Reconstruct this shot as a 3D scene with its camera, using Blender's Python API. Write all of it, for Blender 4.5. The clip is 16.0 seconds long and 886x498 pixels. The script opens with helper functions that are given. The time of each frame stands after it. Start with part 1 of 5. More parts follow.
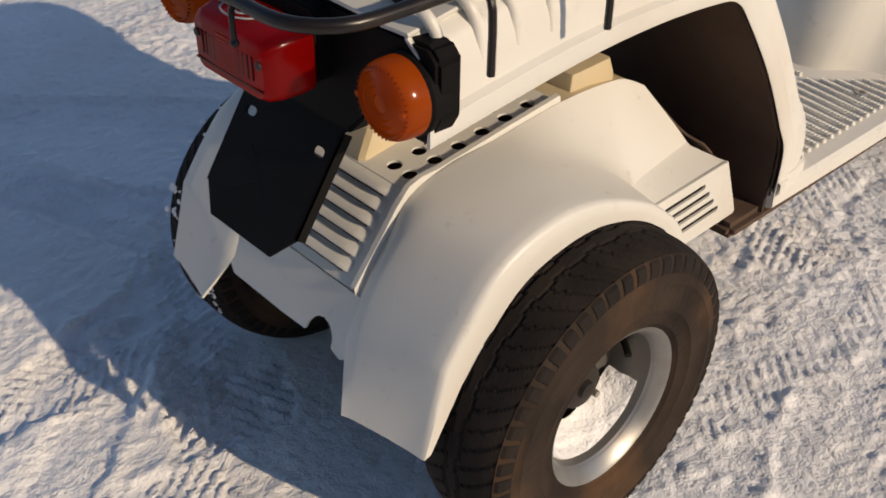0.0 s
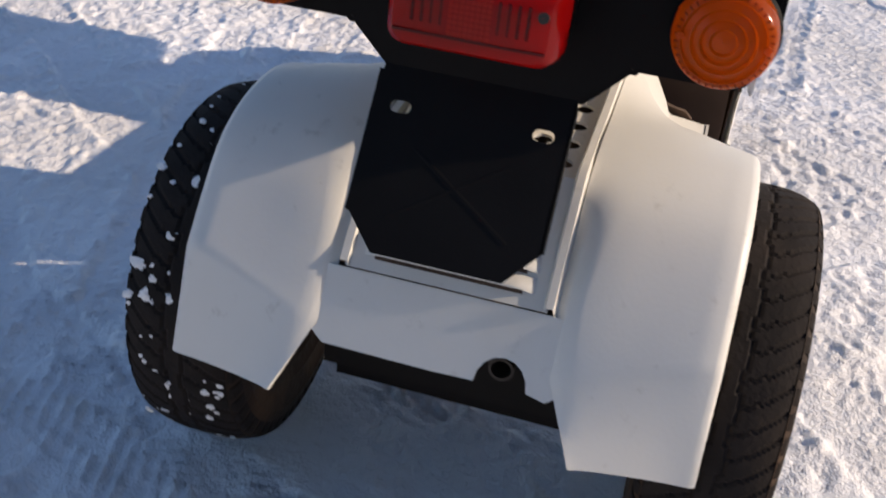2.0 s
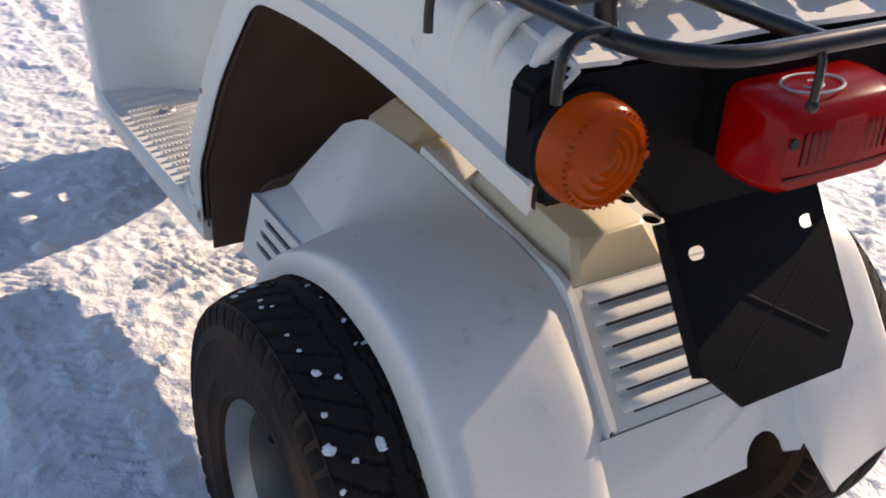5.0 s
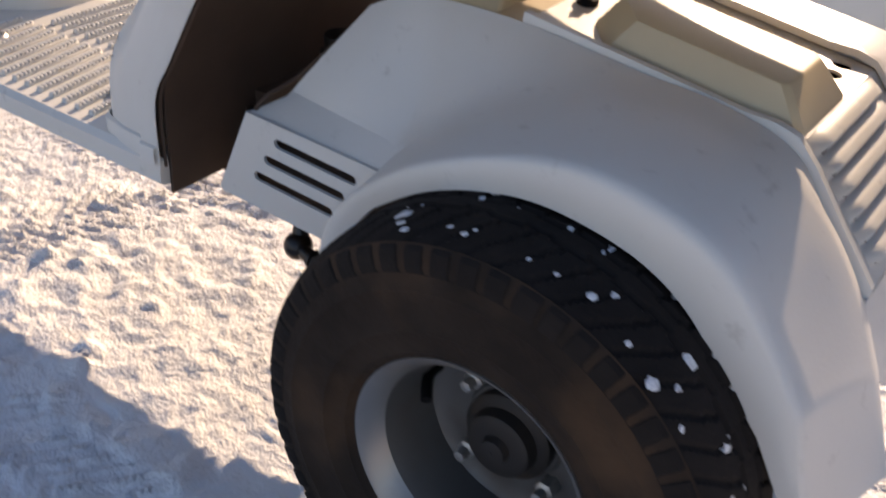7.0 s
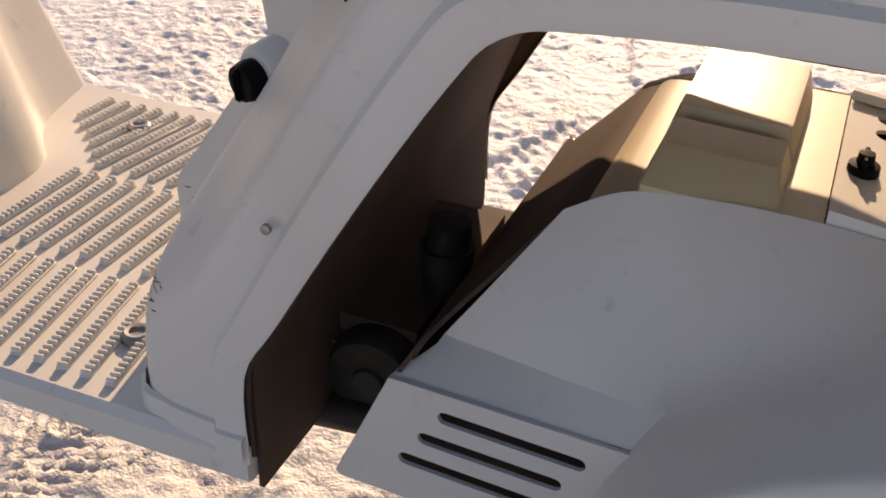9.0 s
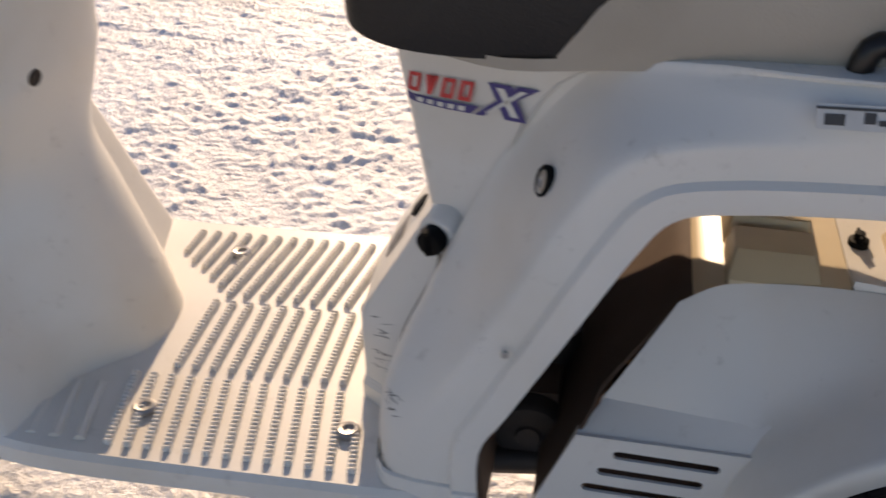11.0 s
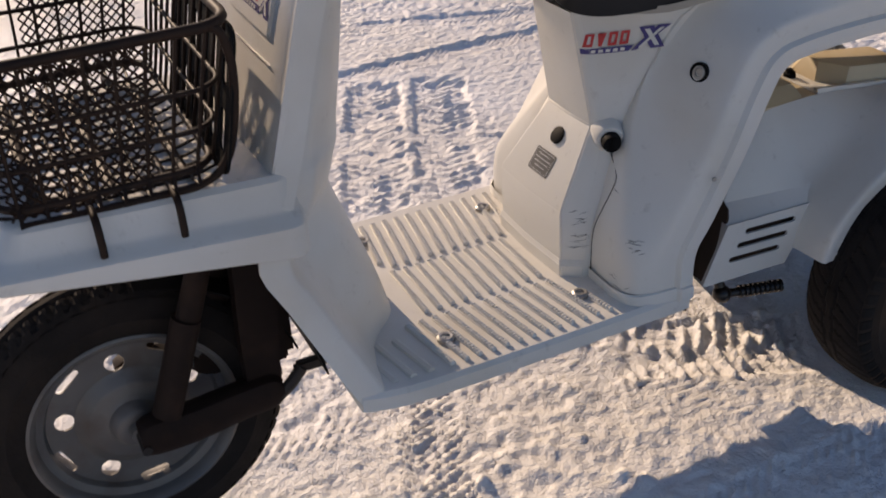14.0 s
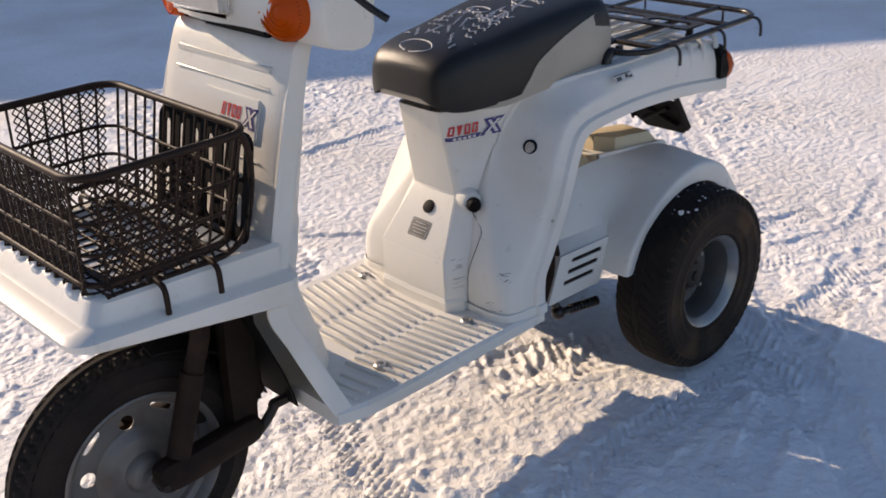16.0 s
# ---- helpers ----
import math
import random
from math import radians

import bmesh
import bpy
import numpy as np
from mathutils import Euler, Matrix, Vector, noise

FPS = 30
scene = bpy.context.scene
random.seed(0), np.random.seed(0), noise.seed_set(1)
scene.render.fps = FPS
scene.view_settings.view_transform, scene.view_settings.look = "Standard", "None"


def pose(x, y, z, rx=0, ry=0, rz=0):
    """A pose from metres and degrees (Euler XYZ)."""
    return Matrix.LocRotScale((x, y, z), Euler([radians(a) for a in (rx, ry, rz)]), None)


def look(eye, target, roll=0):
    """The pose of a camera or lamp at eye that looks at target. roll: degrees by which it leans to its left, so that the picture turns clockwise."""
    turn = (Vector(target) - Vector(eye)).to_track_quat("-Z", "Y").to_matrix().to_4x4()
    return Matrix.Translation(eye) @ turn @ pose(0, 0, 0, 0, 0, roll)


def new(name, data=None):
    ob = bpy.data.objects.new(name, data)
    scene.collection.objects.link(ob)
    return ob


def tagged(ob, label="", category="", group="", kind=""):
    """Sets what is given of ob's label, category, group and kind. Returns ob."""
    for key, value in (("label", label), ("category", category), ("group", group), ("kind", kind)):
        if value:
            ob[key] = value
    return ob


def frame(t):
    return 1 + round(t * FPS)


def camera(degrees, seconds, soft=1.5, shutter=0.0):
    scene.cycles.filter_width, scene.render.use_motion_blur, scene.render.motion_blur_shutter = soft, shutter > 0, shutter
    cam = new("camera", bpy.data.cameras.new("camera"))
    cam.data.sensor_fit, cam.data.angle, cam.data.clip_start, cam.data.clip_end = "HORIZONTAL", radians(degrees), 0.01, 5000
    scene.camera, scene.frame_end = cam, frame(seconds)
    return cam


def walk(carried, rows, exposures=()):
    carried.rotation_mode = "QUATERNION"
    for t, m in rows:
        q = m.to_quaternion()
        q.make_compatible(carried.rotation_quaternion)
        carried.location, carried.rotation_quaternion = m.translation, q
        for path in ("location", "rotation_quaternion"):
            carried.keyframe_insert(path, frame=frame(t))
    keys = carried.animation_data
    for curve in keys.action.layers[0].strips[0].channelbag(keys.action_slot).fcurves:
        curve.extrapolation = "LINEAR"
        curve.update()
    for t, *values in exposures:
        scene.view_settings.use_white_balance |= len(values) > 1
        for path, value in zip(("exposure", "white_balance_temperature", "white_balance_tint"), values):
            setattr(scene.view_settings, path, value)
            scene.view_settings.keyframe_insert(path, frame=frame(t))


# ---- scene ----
cam = camera(45.4, 16.0, soft=1.7, shutter=0.35)
PATH = [
    (0, (-0.690, -0.819, 1.035), (0.432, 0.379, -0.108), 0.9),
    (0.5, (-0.745, -0.656, 0.973), (0.576, 0.358, -0.135), 4.8),
    (1, (-0.830, -0.477, 0.905), (0.682, 0.301, -0.147), 7.7),
    (1.5, (-0.862, -0.318, 0.892), (0.721, 0.24, -0.195), 6.3),
    (2, (-0.920, -0.165, 0.824), (0.789, 0.22, -0.141), 6.9),
    (2.5, (-0.923, -0.02, 0.864), (0.828, 0.175, -0.082), 6.9),
    (3, (-0.960, 0.104, 0.889), (0.822, 0.134, -0.019), 6.1),
    (3.5, (-0.915, 0.205, 0.894), (0.871, 0.095, 0.001), 4.1),
    (5.8, (-0.469, 0.717, 0.865), (0.713, -0.518, -0.173), 3.4),
    (6, (-0.429, 0.728, 0.823), (0.694, -0.521, -0.263), 3.0),
    (6.5, (-0.331, 0.766, 0.809), (0.619, -0.5, -0.413), 2.5),
    (7, (-0.231, 0.812, 0.772), (0.694, -0.59, -0.314), 4.2),
    (7.5, (-0.084, 0.844, 0.79), (0.746, -0.665, -0.227), 4.4),
    (8, (0.053, 0.732, 0.773), (0.834, -0.82, -0.219), 3.2),
    (8.2, (0.103, 0.664, 0.755), (0.858, -0.901, -0.235), 3.1),
    (10.3, (0.248, 0.666, 0.819), (0.597, -0.931, -0.333), 1.5),
    (10.5, (0.279, 0.741, 0.867), (0.597, -0.876, -0.265), 1.3),
    (11, (0.384, 0.915, 0.997), (0.700, -0.744, -0.074), -1.0),
    (11.5, (0.574, 1.053, 1.022), (0.830, -0.629, -0.029), -1.5),
    (12, (0.732, 1.154, 1.048), (0.845, -0.522, -0.037), -5.1),
    (12.5, (0.880, 1.294, 1.065), (0.783, -0.393, -0.005), -5.5),
    (13, (0.979, 1.384, 1.087), (0.723, -0.294, 0.03), -5.8),
    (13.5, (1.133, 1.358, 1.098), (0.691, -0.297, 0.066), -5.2),
    (14, (1.333, 1.227, 1.133), (0.623, -0.332, 0.101), -3.3),
    (14.5, (1.457, 1.185, 1.167), (0.580, -0.309, 0.167), -3.2),
    (15, (1.600, 1.208, 1.201), (0.543, -0.195, 0.245), -2.9),
    (15.5, (1.722, 1.334, 1.231), (0.579, -0.043, 0.338), -3.6),
    (16, (1.861, 1.424, 1.248), (0.627, 0.091, 0.411), -2.8),
]
# the clip's camera lets its brightness and white balance drift
walk(cam, [(t, look(eye, aim, roll)) for t, eye, aim, roll in PATH],
     ((0.0, -0.36, 6500, 14), (1.0, -0.33, 6400, 14), (1.6, 0.02, 6300, 17), (2.5, 0.31, 6080, 17), (3.5, 0.58, 6000, 18), (6.0, 0.60, 6850, 21), (7.0, 0.56, 7000, 23), (8.1, 0.10, 7900, 26),
      (10.4, 0.44, 7450, 24), (11.0, 0.24, 7300, 22), (11.5, -0.16, 7080, 23), (12.0, -0.16, 6980, 23), (13.5, -0.14, 6800, 22), (14.5, -0.06, 6720, 21), (16.0, 0.28, 6580, 19)))

# ---- light ----
from mathutils.bvhtree import BVHTree

SUN_EL, SUN_DIR = radians(24.2), Vector((0.175, -0.985, 0.0)).normalized()
SUN = (SUN_DIR * math.cos(SUN_EL) + Vector((0, 0, math.sin(SUN_EL)))).normalized()
world = bpy.data.worlds.new("world")
scene.world = world
world.use_nodes = True
wn = world.node_tree.nodes
sky = wn.new("ShaderNodeTexSky")
sky.sky_type = "NISHITA"
sky.sun_disc = False
sky.ozone_density, sky.dust_density = 2.6, 0.5
sky.sun_elevation = SUN_EL
sky.sun_rotation = math.atan2(SUN.x, SUN.y)
world.node_tree.links.new(sky.outputs[0], wn["Background"].inputs[0])
wn["Background"].inputs[1].default_value = 0.120
lamp = bpy.data.lights.new("sun", "SUN")
lamp.energy, lamp.angle, lamp.color = 4.6, radians(0.55), (1.0, 0.82, 0.575)
sun = new("sun", lamp)
sun.matrix_world = look(SUN * 30, (0, 0, 0))


# ---- materials ----
def material(name, base, rough=0.5, metal=0.0, vary=0.12, scale=8.0, bump=0.0, bump_scale=120.0,
             stain=None, stain_amount=0.0, stain_scale=5.0, spec=0.5, coat=0.0, speck=0.0):
    m = bpy.data.materials.new(name)
    m.use_nodes = True
    nt = m.node_tree
    n, l = nt.nodes, nt.links
    b = n["Principled BSDF"]
    b.inputs["Roughness"].default_value, b.inputs["Metallic"].default_value = rough, metal
    b.inputs["Specular IOR Level"].default_value = spec
    b.inputs["Coat Weight"].default_value = coat
    tc = n.new("ShaderNodeTexCoord")
    t1 = n.new("ShaderNodeTexNoise")
    t1.inputs["Scale"].default_value, t1.inputs["Detail"].default_value = scale, 6
    l.new(tc.outputs["Object"], t1.inputs["Vector"])
    ramp = n.new("ShaderNodeValToRGB")
    ramp.color_ramp.elements[0].position, ramp.color_ramp.elements[1].position = 0.3, 0.72
    ramp.color_ramp.elements[0].color = (*[c * (1 - vary) for c in base], 1)
    ramp.color_ramp.elements[1].color = (*[min(1, c * (1 + vary * 0.6)) for c in base], 1)
    l.new(t1.outputs["Fac"], ramp.inputs["Fac"])
    out = ramp.outputs["Color"]
    t2 = n.new("ShaderNodeTexNoise")
    t2.inputs["Scale"].default_value, t2.inputs["Detail"].default_value = stain_scale, 8
    l.new(tc.outputs["Object"], t2.inputs["Vector"])
    if stain:
        r2 = n.new("ShaderNodeValToRGB")
        r2.color_ramp.elements[0].position, r2.color_ramp.elements[1].position = 0.5, 0.75
        r2.color_ramp.elements[0].color = (0, 0, 0, 1)
        r2.color_ramp.elements[1].color = (stain_amount, stain_amount, stain_amount, 1)
        l.new(t2.outputs["Fac"], r2.inputs["Fac"])
        mix = n.new("ShaderNodeMixRGB")
        mix.inputs["Color2"].default_value = (*stain, 1)
        l.new(r2.outputs["Color"], mix.inputs["Fac"])
        l.new(out, mix.inputs["Color1"])
        out = mix.outputs["Color"]
    if speck:
        t4 = n.new("ShaderNodeTexNoise")
        t4.inputs["Scale"].default_value, t4.inputs["Detail"].default_value, t4.inputs["Roughness"].default_value = 34, 9, 0.72
        l.new(tc.outputs["Object"], t4.inputs["Vector"])
        r4 = n.new("ShaderNodeValToRGB")
        r4.color_ramp.elements[0].position, r4.color_ramp.elements[1].position = 0.60, 0.78
        r4.color_ramp.elements[0].color, r4.color_ramp.elements[1].color = (0, 0, 0, 1), (speck, speck, speck, 1)
        l.new(t4.outputs["Fac"], r4.inputs["Fac"])
        m4 = n.new("ShaderNodeMixRGB")
        m4.inputs["Color2"].default_value = (0.22, 0.18, 0.13, 1)
        l.new(r4.outputs["Color"], m4.inputs["Fac"])
        l.new(out, m4.inputs["Color1"])
        out = m4.outputs["Color"]
    l.new(out, b.inputs["Base Color"])
    mr = n.new("ShaderNodeMapRange")
    mr.inputs["To Min"].default_value, mr.inputs["To Max"].default_value = max(0.03, rough - 0.1), min(1, rough + 0.12)
    l.new(t2.outputs["Fac"], mr.inputs["Value"])
    l.new(mr.outputs["Result"], b.inputs["Roughness"])
    if bump:
        t3 = n.new("ShaderNodeTexNoise")
        t3.inputs["Scale"].default_value, t3.inputs["Detail"].default_value = bump_scale, 4
        l.new(tc.outputs["Object"], t3.inputs["Vector"])
        bp = n.new("ShaderNodeBump")
        bp.inputs["Strength"].default_value, bp.inputs["Distance"].default_value = bump, 0.004
        l.new(t3.outputs["Fac"], bp.inputs["Height"])
        l.new(bp.outputs["Normal"], b.inputs["Normal"])
    return m


WHITE = material("white_plastic", (0.69, 0.665, 0.605), 0.42, vary=0.06, scale=3.5, stain=(0.50, 0.43, 0.32), stain_amount=0.45, stain_scale=4, bump=0.035, bump_scale=240, speck=0.45)
BLACK = material("black_plastic", (0.0075, 0.0068, 0.0066), 0.62, vary=0.3, bump=0.08, bump_scale=500, spec=0.09)
# brown of dark inner parts, also of shade painted on pale ones
DARK_AND_SHADE = material("dark_parts_and_shade", (0.092, 0.058, 0.040), 0.75, vary=0.3, stain=(0.06, 0.038, 0.024), stain_amount=0.35, spec=0.25)
STEEL_BLACK = material("black_painted_steel", (0.010, 0.0075, 0.006), 0.30, vary=0.25, stain=(0.045, 0.025, 0.014), stain_amount=0.4, stain_scale=30, spec=0.42)
RUBBER = material("tread_rubber", (0.0165, 0.0125, 0.0105), 0.85, vary=0.3, scale=20, bump=0.3, bump_scale=160, stain=(0.05, 0.036, 0.026), stain_amount=0.30, stain_scale=12, spec=0.2)
SIDEWALL = material("dusty_sidewall", (0.030, 0.0195, 0.0130), 0.80, vary=0.5, scale=16, bump=0.35, bump_scale=110, stain=(0.145, 0.076, 0.036), stain_amount=0.50, stain_scale=9, spec=0.22)
RIM = material("silver_rim", (0.31, 0.30, 0.285), 0.36, 0.65, vary=0.12, scale=12, stain=(0.16, 0.12, 0.09), stain_amount=0.5, stain_scale=16)
BARREL = material("grey_steel_barrel", (0.135, 0.13, 0.122), 0.42, 0.5, vary=0.15, scale=12, stain=(0.12, 0.09, 0.065), stain_amount=0.5, stain_scale=16)
DISC = material("dull_grey_disc", (0.145, 0.137, 0.128), 0.5, 0.35, vary=0.2, scale=12, stain=(0.08, 0.055, 0.04), stain_amount=0.6, stain_scale=18)
WIRE = material("brown_black_wire", (0.024, 0.0125, 0.0075), 0.55, vary=0.25, scale=20, stain=(0.06, 0.033, 0.018), stain_amount=0.45, stain_scale=30, spec=0.18)
METAL = material("worn_metal", (0.42, 0.40, 0.37), 0.4, 0.8, vary=0.2, scale=40)
DARKMETAL = material("greasy_dark_metal", (0.03, 0.024, 0.02), 0.6, 0.3, vary=0.4, scale=25, stain=(0.10, 0.06, 0.035), stain_amount=0.4, stain_scale=20)
SEATBLACK = material("black_vinyl", (0.013, 0.0115, 0.0105), 0.38, vary=0.25, bump=0.2, bump_scale=420, spec=0.32)
SEATTAN = material("tan_vinyl", (0.36, 0.32, 0.26), 0.45, vary=0.12, bump=0.15, bump_scale=420, stain=(0.2, 0.16, 0.11), stain_amount=0.35)
CREAM = material("yellowed_plastic", (0.60, 0.49, 0.31), 0.4, vary=0.08, scale=9, stain=(0.40, 0.31, 0.18), stain_amount=0.35)
RED = material("red_print", (0.55, 0.03, 0.025), 0.5, vary=0.1, scale=40)
NAVY = material("navy_print", (0.05, 0.035, 0.16), 0.5, vary=0.1, scale=40)
LABEL = material("worn_label", (0.062, 0.058, 0.052), 0.5, vary=0.15, scale=60)
INK = material("label_ink", (0.06, 0.055, 0.05), 0.6, vary=0.2, scale=60)
CHALK = material("pale_scribble", (0.42, 0.42, 0.43), 0.6, vary=0.3, scale=90)
PAPER = material("white_label", (0.58, 0.56, 0.52), 0.5, vary=0.1, scale=60)
GREENLABEL = material("pale_green_label", (0.42, 0.5, 0.42), 0.5, vary=0.15, scale=60)


def lens_material(name, base, transmission):
    m = material(name, base, 0.16, vary=0.12, scale=30, coat=0.0, spec=0.40)
    b = m.node_tree.nodes["Principled BSDF"]
    b.inputs["Transmission Weight"].default_value = transmission
    b.inputs["IOR"].default_value = 1.48
    return m


def coloured_lens(name, base, glow, share):
    """Dyed plastic: part of the light passes through and is scattered on its way."""
    m = lens_material(name, base, 0.0)
    n, l = m.node_tree.nodes, m.node_tree.links
    tr = n.new("ShaderNodeBsdfTranslucent")
    tr.inputs["Color"].default_value = (*glow, 1)
    mix = n.new("ShaderNodeMixShader")
    mix.inputs["Fac"].default_value = share
    l.new(n["Principled BSDF"].outputs[0], mix.inputs[1])
    l.new(tr.outputs[0], mix.inputs[2])
    l.new(mix.outputs[0], n["Material Output"].inputs["Surface"])
    return m


AMBER = coloured_lens("amber_lens", (0.42, 0.080, 0.003), (1.0, 0.34, 0.018), 0.55)
# darker lens copies: the shading of ribs and flutes put into colour
DEEPRED = coloured_lens("deep_red_lens", (0.05, 0.001, 0.001), (0.5, 0.01, 0.006), 0.35)
DEEPAMBER = coloured_lens("deep_amber_lens", (0.26, 0.040, 0.002), (0.8, 0.22, 0.010), 0.45)
REDLENS = coloured_lens("red_lens", (0.17, 0.002, 0.002), (0.90, 0.022, 0.012), 0.50)
REDCORE = coloured_lens("red_lens_glow", (0.45, 0.008, 0.004), (1.0, 0.05, 0.02), 0.45)
GLASS = lens_material("clear_lens", (0.75, 0.75, 0.72), 0.6)
FORK = material("black_cast_metal", (0.019, 0.0105, 0.0075), 0.65, vary=0.3, scale=18, stain=(0.05, 0.028, 0.018), stain_amount=0.35, stain_scale=22, spec=0.15)
REFLECTOR = material("bright_reflector", (0.75, 0.74, 0.72), 0.3, 0.6, vary=0.05)


def snow_material(name, bump=0.7):
    m = bpy.data.materials.new(name)
    m.use_nodes = True
    n, l = m.node_tree.nodes, m.node_tree.links
    b = n["Principled BSDF"]
    b.inputs["Roughness"].default_value = 0.58
    b.inputs["Specular IOR Level"].default_value = 0.55
    tc = n.new("ShaderNodeTexCoord")
    a = n.new("ShaderNodeTexNoise")
    a.inputs["Scale"].default_value, a.inputs["Detail"].default_value = 1.7, 9
    l.new(tc.outputs["Object"], a.inputs["Vector"])
    ramp = n.new("ShaderNodeValToRGB")
    ramp.color_ramp.elements[0].position, ramp.color_ramp.elements[1].position = 0.32, 0.62
    ramp.color_ramp.elements[0].color = (0.76, 0.73, 0.69, 1)
    ramp.color_ramp.elements[1].color = (0.90, 0.89, 0.88, 1)
    l.new(a.outputs["Fac"], ramp.inputs["Fac"])
    d = n.new("ShaderNodeTexNoise")
    d.inputs["Scale"].default_value, d.inputs["Detail"].default_value = 13, 7
    l.new(tc.outputs["Object"], d.inputs["Vector"])
    r2 = n.new("ShaderNodeValToRGB")
    r2.color_ramp.elements[0].position, r2.color_ramp.elements[1].position = 0.64, 0.74
    r2.color_ramp.elements[0].color, r2.color_ramp.elements[1].color = (0, 0, 0, 1), (0.35, 0.35, 0.35, 1)
    l.new(d.outputs["Fac"], r2.inputs["Fac"])
    mix = n.new("ShaderNodeMixRGB")
    mix.inputs["Color2"].default_value = (0.50, 0.46, 0.40, 1)
    l.new(r2.outputs["Color"], mix.inputs["Fac"])
    l.new(ramp.outputs["Color"], mix.inputs["Color1"])
    l.new(mix.outputs["Color"], b.inputs["Base Color"])
    h = n.new("ShaderNodeTexNoise")
    h.inputs["Scale"].default_value, h.inputs["Detail"].default_value = 46, 9
    l.new(tc.outputs["Object"], h.inputs["Vector"])
    h2 = n.new("ShaderNodeTexNoise")
    h2.inputs["Scale"].default_value, h2.inputs["Detail"].default_value = 260, 5
    l.new(tc.outputs["Object"], h2.inputs["Vector"])
    bp = n.new("ShaderNodeBump")
    bp.inputs["Strength"].default_value, bp.inputs["Distance"].default_value = bump, 0.012
    l.new(h.outputs["Fac"], bp.inputs["Height"])
    h0 = n.new("ShaderNodeTexNoise")
    h0.inputs["Scale"].default_value, h0.inputs["Detail"].default_value = 13, 6
    l.new(tc.outputs["Object"], h0.inputs["Vector"])
    bp0 = n.new("ShaderNodeBump")
    bp0.inputs["Strength"].default_value, bp0.inputs["Distance"].default_value = 0.16, 0.03
    l.new(h0.outputs["Fac"], bp0.inputs["Height"])
    l.new(bp0.outputs["Normal"], bp.inputs["Normal"])
    bp2 = n.new("ShaderNodeBump")
    bp2.inputs["Strength"].default_value, bp2.inputs["Distance"].default_value = 0.55, 0.004
    l.new(h2.outputs["Fac"], bp2.inputs["Height"])
    l.new(bp.outputs["Normal"], bp2.inputs["Normal"])
    l.new(bp2.outputs["Normal"], b.inputs["Normal"])
    return m


SNOW = snow_material("packed_snow")


# ---- mesh helpers ----
def part(name, bm, mat, parent=None, label="", smooth=True, angle=40):
    me = bpy.data.meshes.new(name)
    bm.normal_update()
    if smooth:
        for f in bm.faces:
            f.smooth = True
        for e in bm.edges:
            if len(e.link_faces) == 2 and e.calc_face_angle(0) > radians(angle):
                e.smooth = False
    bm.to_mesh(me)
    bm.free()
    me.materials.append(mat)
    ob = new(name, me)
    if parent:
        ob.parent = parent
    if label:
        tagged(ob, label)
    return ob


def box(bm, c, s, bevel=0.0, m=None, seg=2):
    r = bmesh.ops.create_cube(bm, size=1.0)
    vs = r["verts"]
    mat = (m or Matrix()) @ Matrix.Translation(c) @ Matrix.Diagonal((*s, 1))
    bmesh.ops.transform(bm, matrix=mat, verts=vs)
    if bevel:
        es = list({e for v in vs for e in v.link_edges})
        bmesh.ops.bevel(bm, geom=es, offset=bevel, segments=seg, affect="EDGES", clamp_overlap=True)


def upsample(p, k, closed=False):
    """Catmull-Rom points through p (n x 3), k steps a span."""
    p = np.asarray(p, float)
    n = len(p)
    out = []
    for i in range(n if closed else n - 1):
        if closed:
            a, b, c, d = p[i - 1], p[i], p[(i + 1) % n], p[(i + 2) % n]
        else:
            a, b, c, d = p[max(i - 1, 0)], p[i], p[i + 1], p[min(i + 2, n - 1)]
        for j in range(k):
            t = j / k
            out.append(0.5 * (2 * b + (c - a) * t + (2 * a - 5 * b + 4 * c - d) * t * t + (3 * b - a - 3 * c + d) * t ** 3))
    if not closed:
        out.append(p[-1])
    return np.array(out)


def grid(bm, rows, closed=False, flip=False):
    vs = [[bm.verts.new(tuple(p)) for p in r] for r in rows]
    for i in range(len(vs) - 1):
        m = len(vs[i])
        for j in range(m if closed else m - 1):
            q = [vs[i][j], vs[i][(j + 1) % m], vs[i + 1][(j + 1) % m], vs[i + 1][j]]
            try:
                bm.faces.new(q[::-1] if flip else q)
            except ValueError:
                pass
    return vs


def loft(bm, sections, ku=4, kv=3, closed=False, caps=False, flip=False):
    """A smooth skin through sections (lists of as many points each)."""
    s = np.array(sections, float)
    s = np.array([upsample(r, kv, closed) for r in s]) if kv > 1 else s
    s = np.stack([upsample(s[:, j], ku) for j in range(s.shape[1])], axis=1) if ku > 1 else s
    vs = grid(bm, s, closed, flip)
    if caps:
        for r in (vs[0], vs[-1]):
            try:
                bm.faces.new(r)
            except ValueError:
                pass
    return s


def thicken(bm, t):
    """Gives a skin its thickness: a second skin behind it, closed along the open edges."""
    bmesh.ops.recalc_face_normals(bm, faces=bm.faces[:])
    bm.normal_update()
    front, rim = bm.faces[:], [e for e in bm.edges if len(e.link_faces) == 1]
    back = {v: bm.verts.new(v.co - v.normal * t) for v in bm.verts[:]}
    for f in front:
        bm.faces.new([back[v] for v in reversed(f.verts)])
    for e in rim:
        a, b = e.verts
        bm.faces.new((b, a, back[a], back[b]))
    bmesh.ops.recalc_face_normals(bm, faces=bm.faces[:])


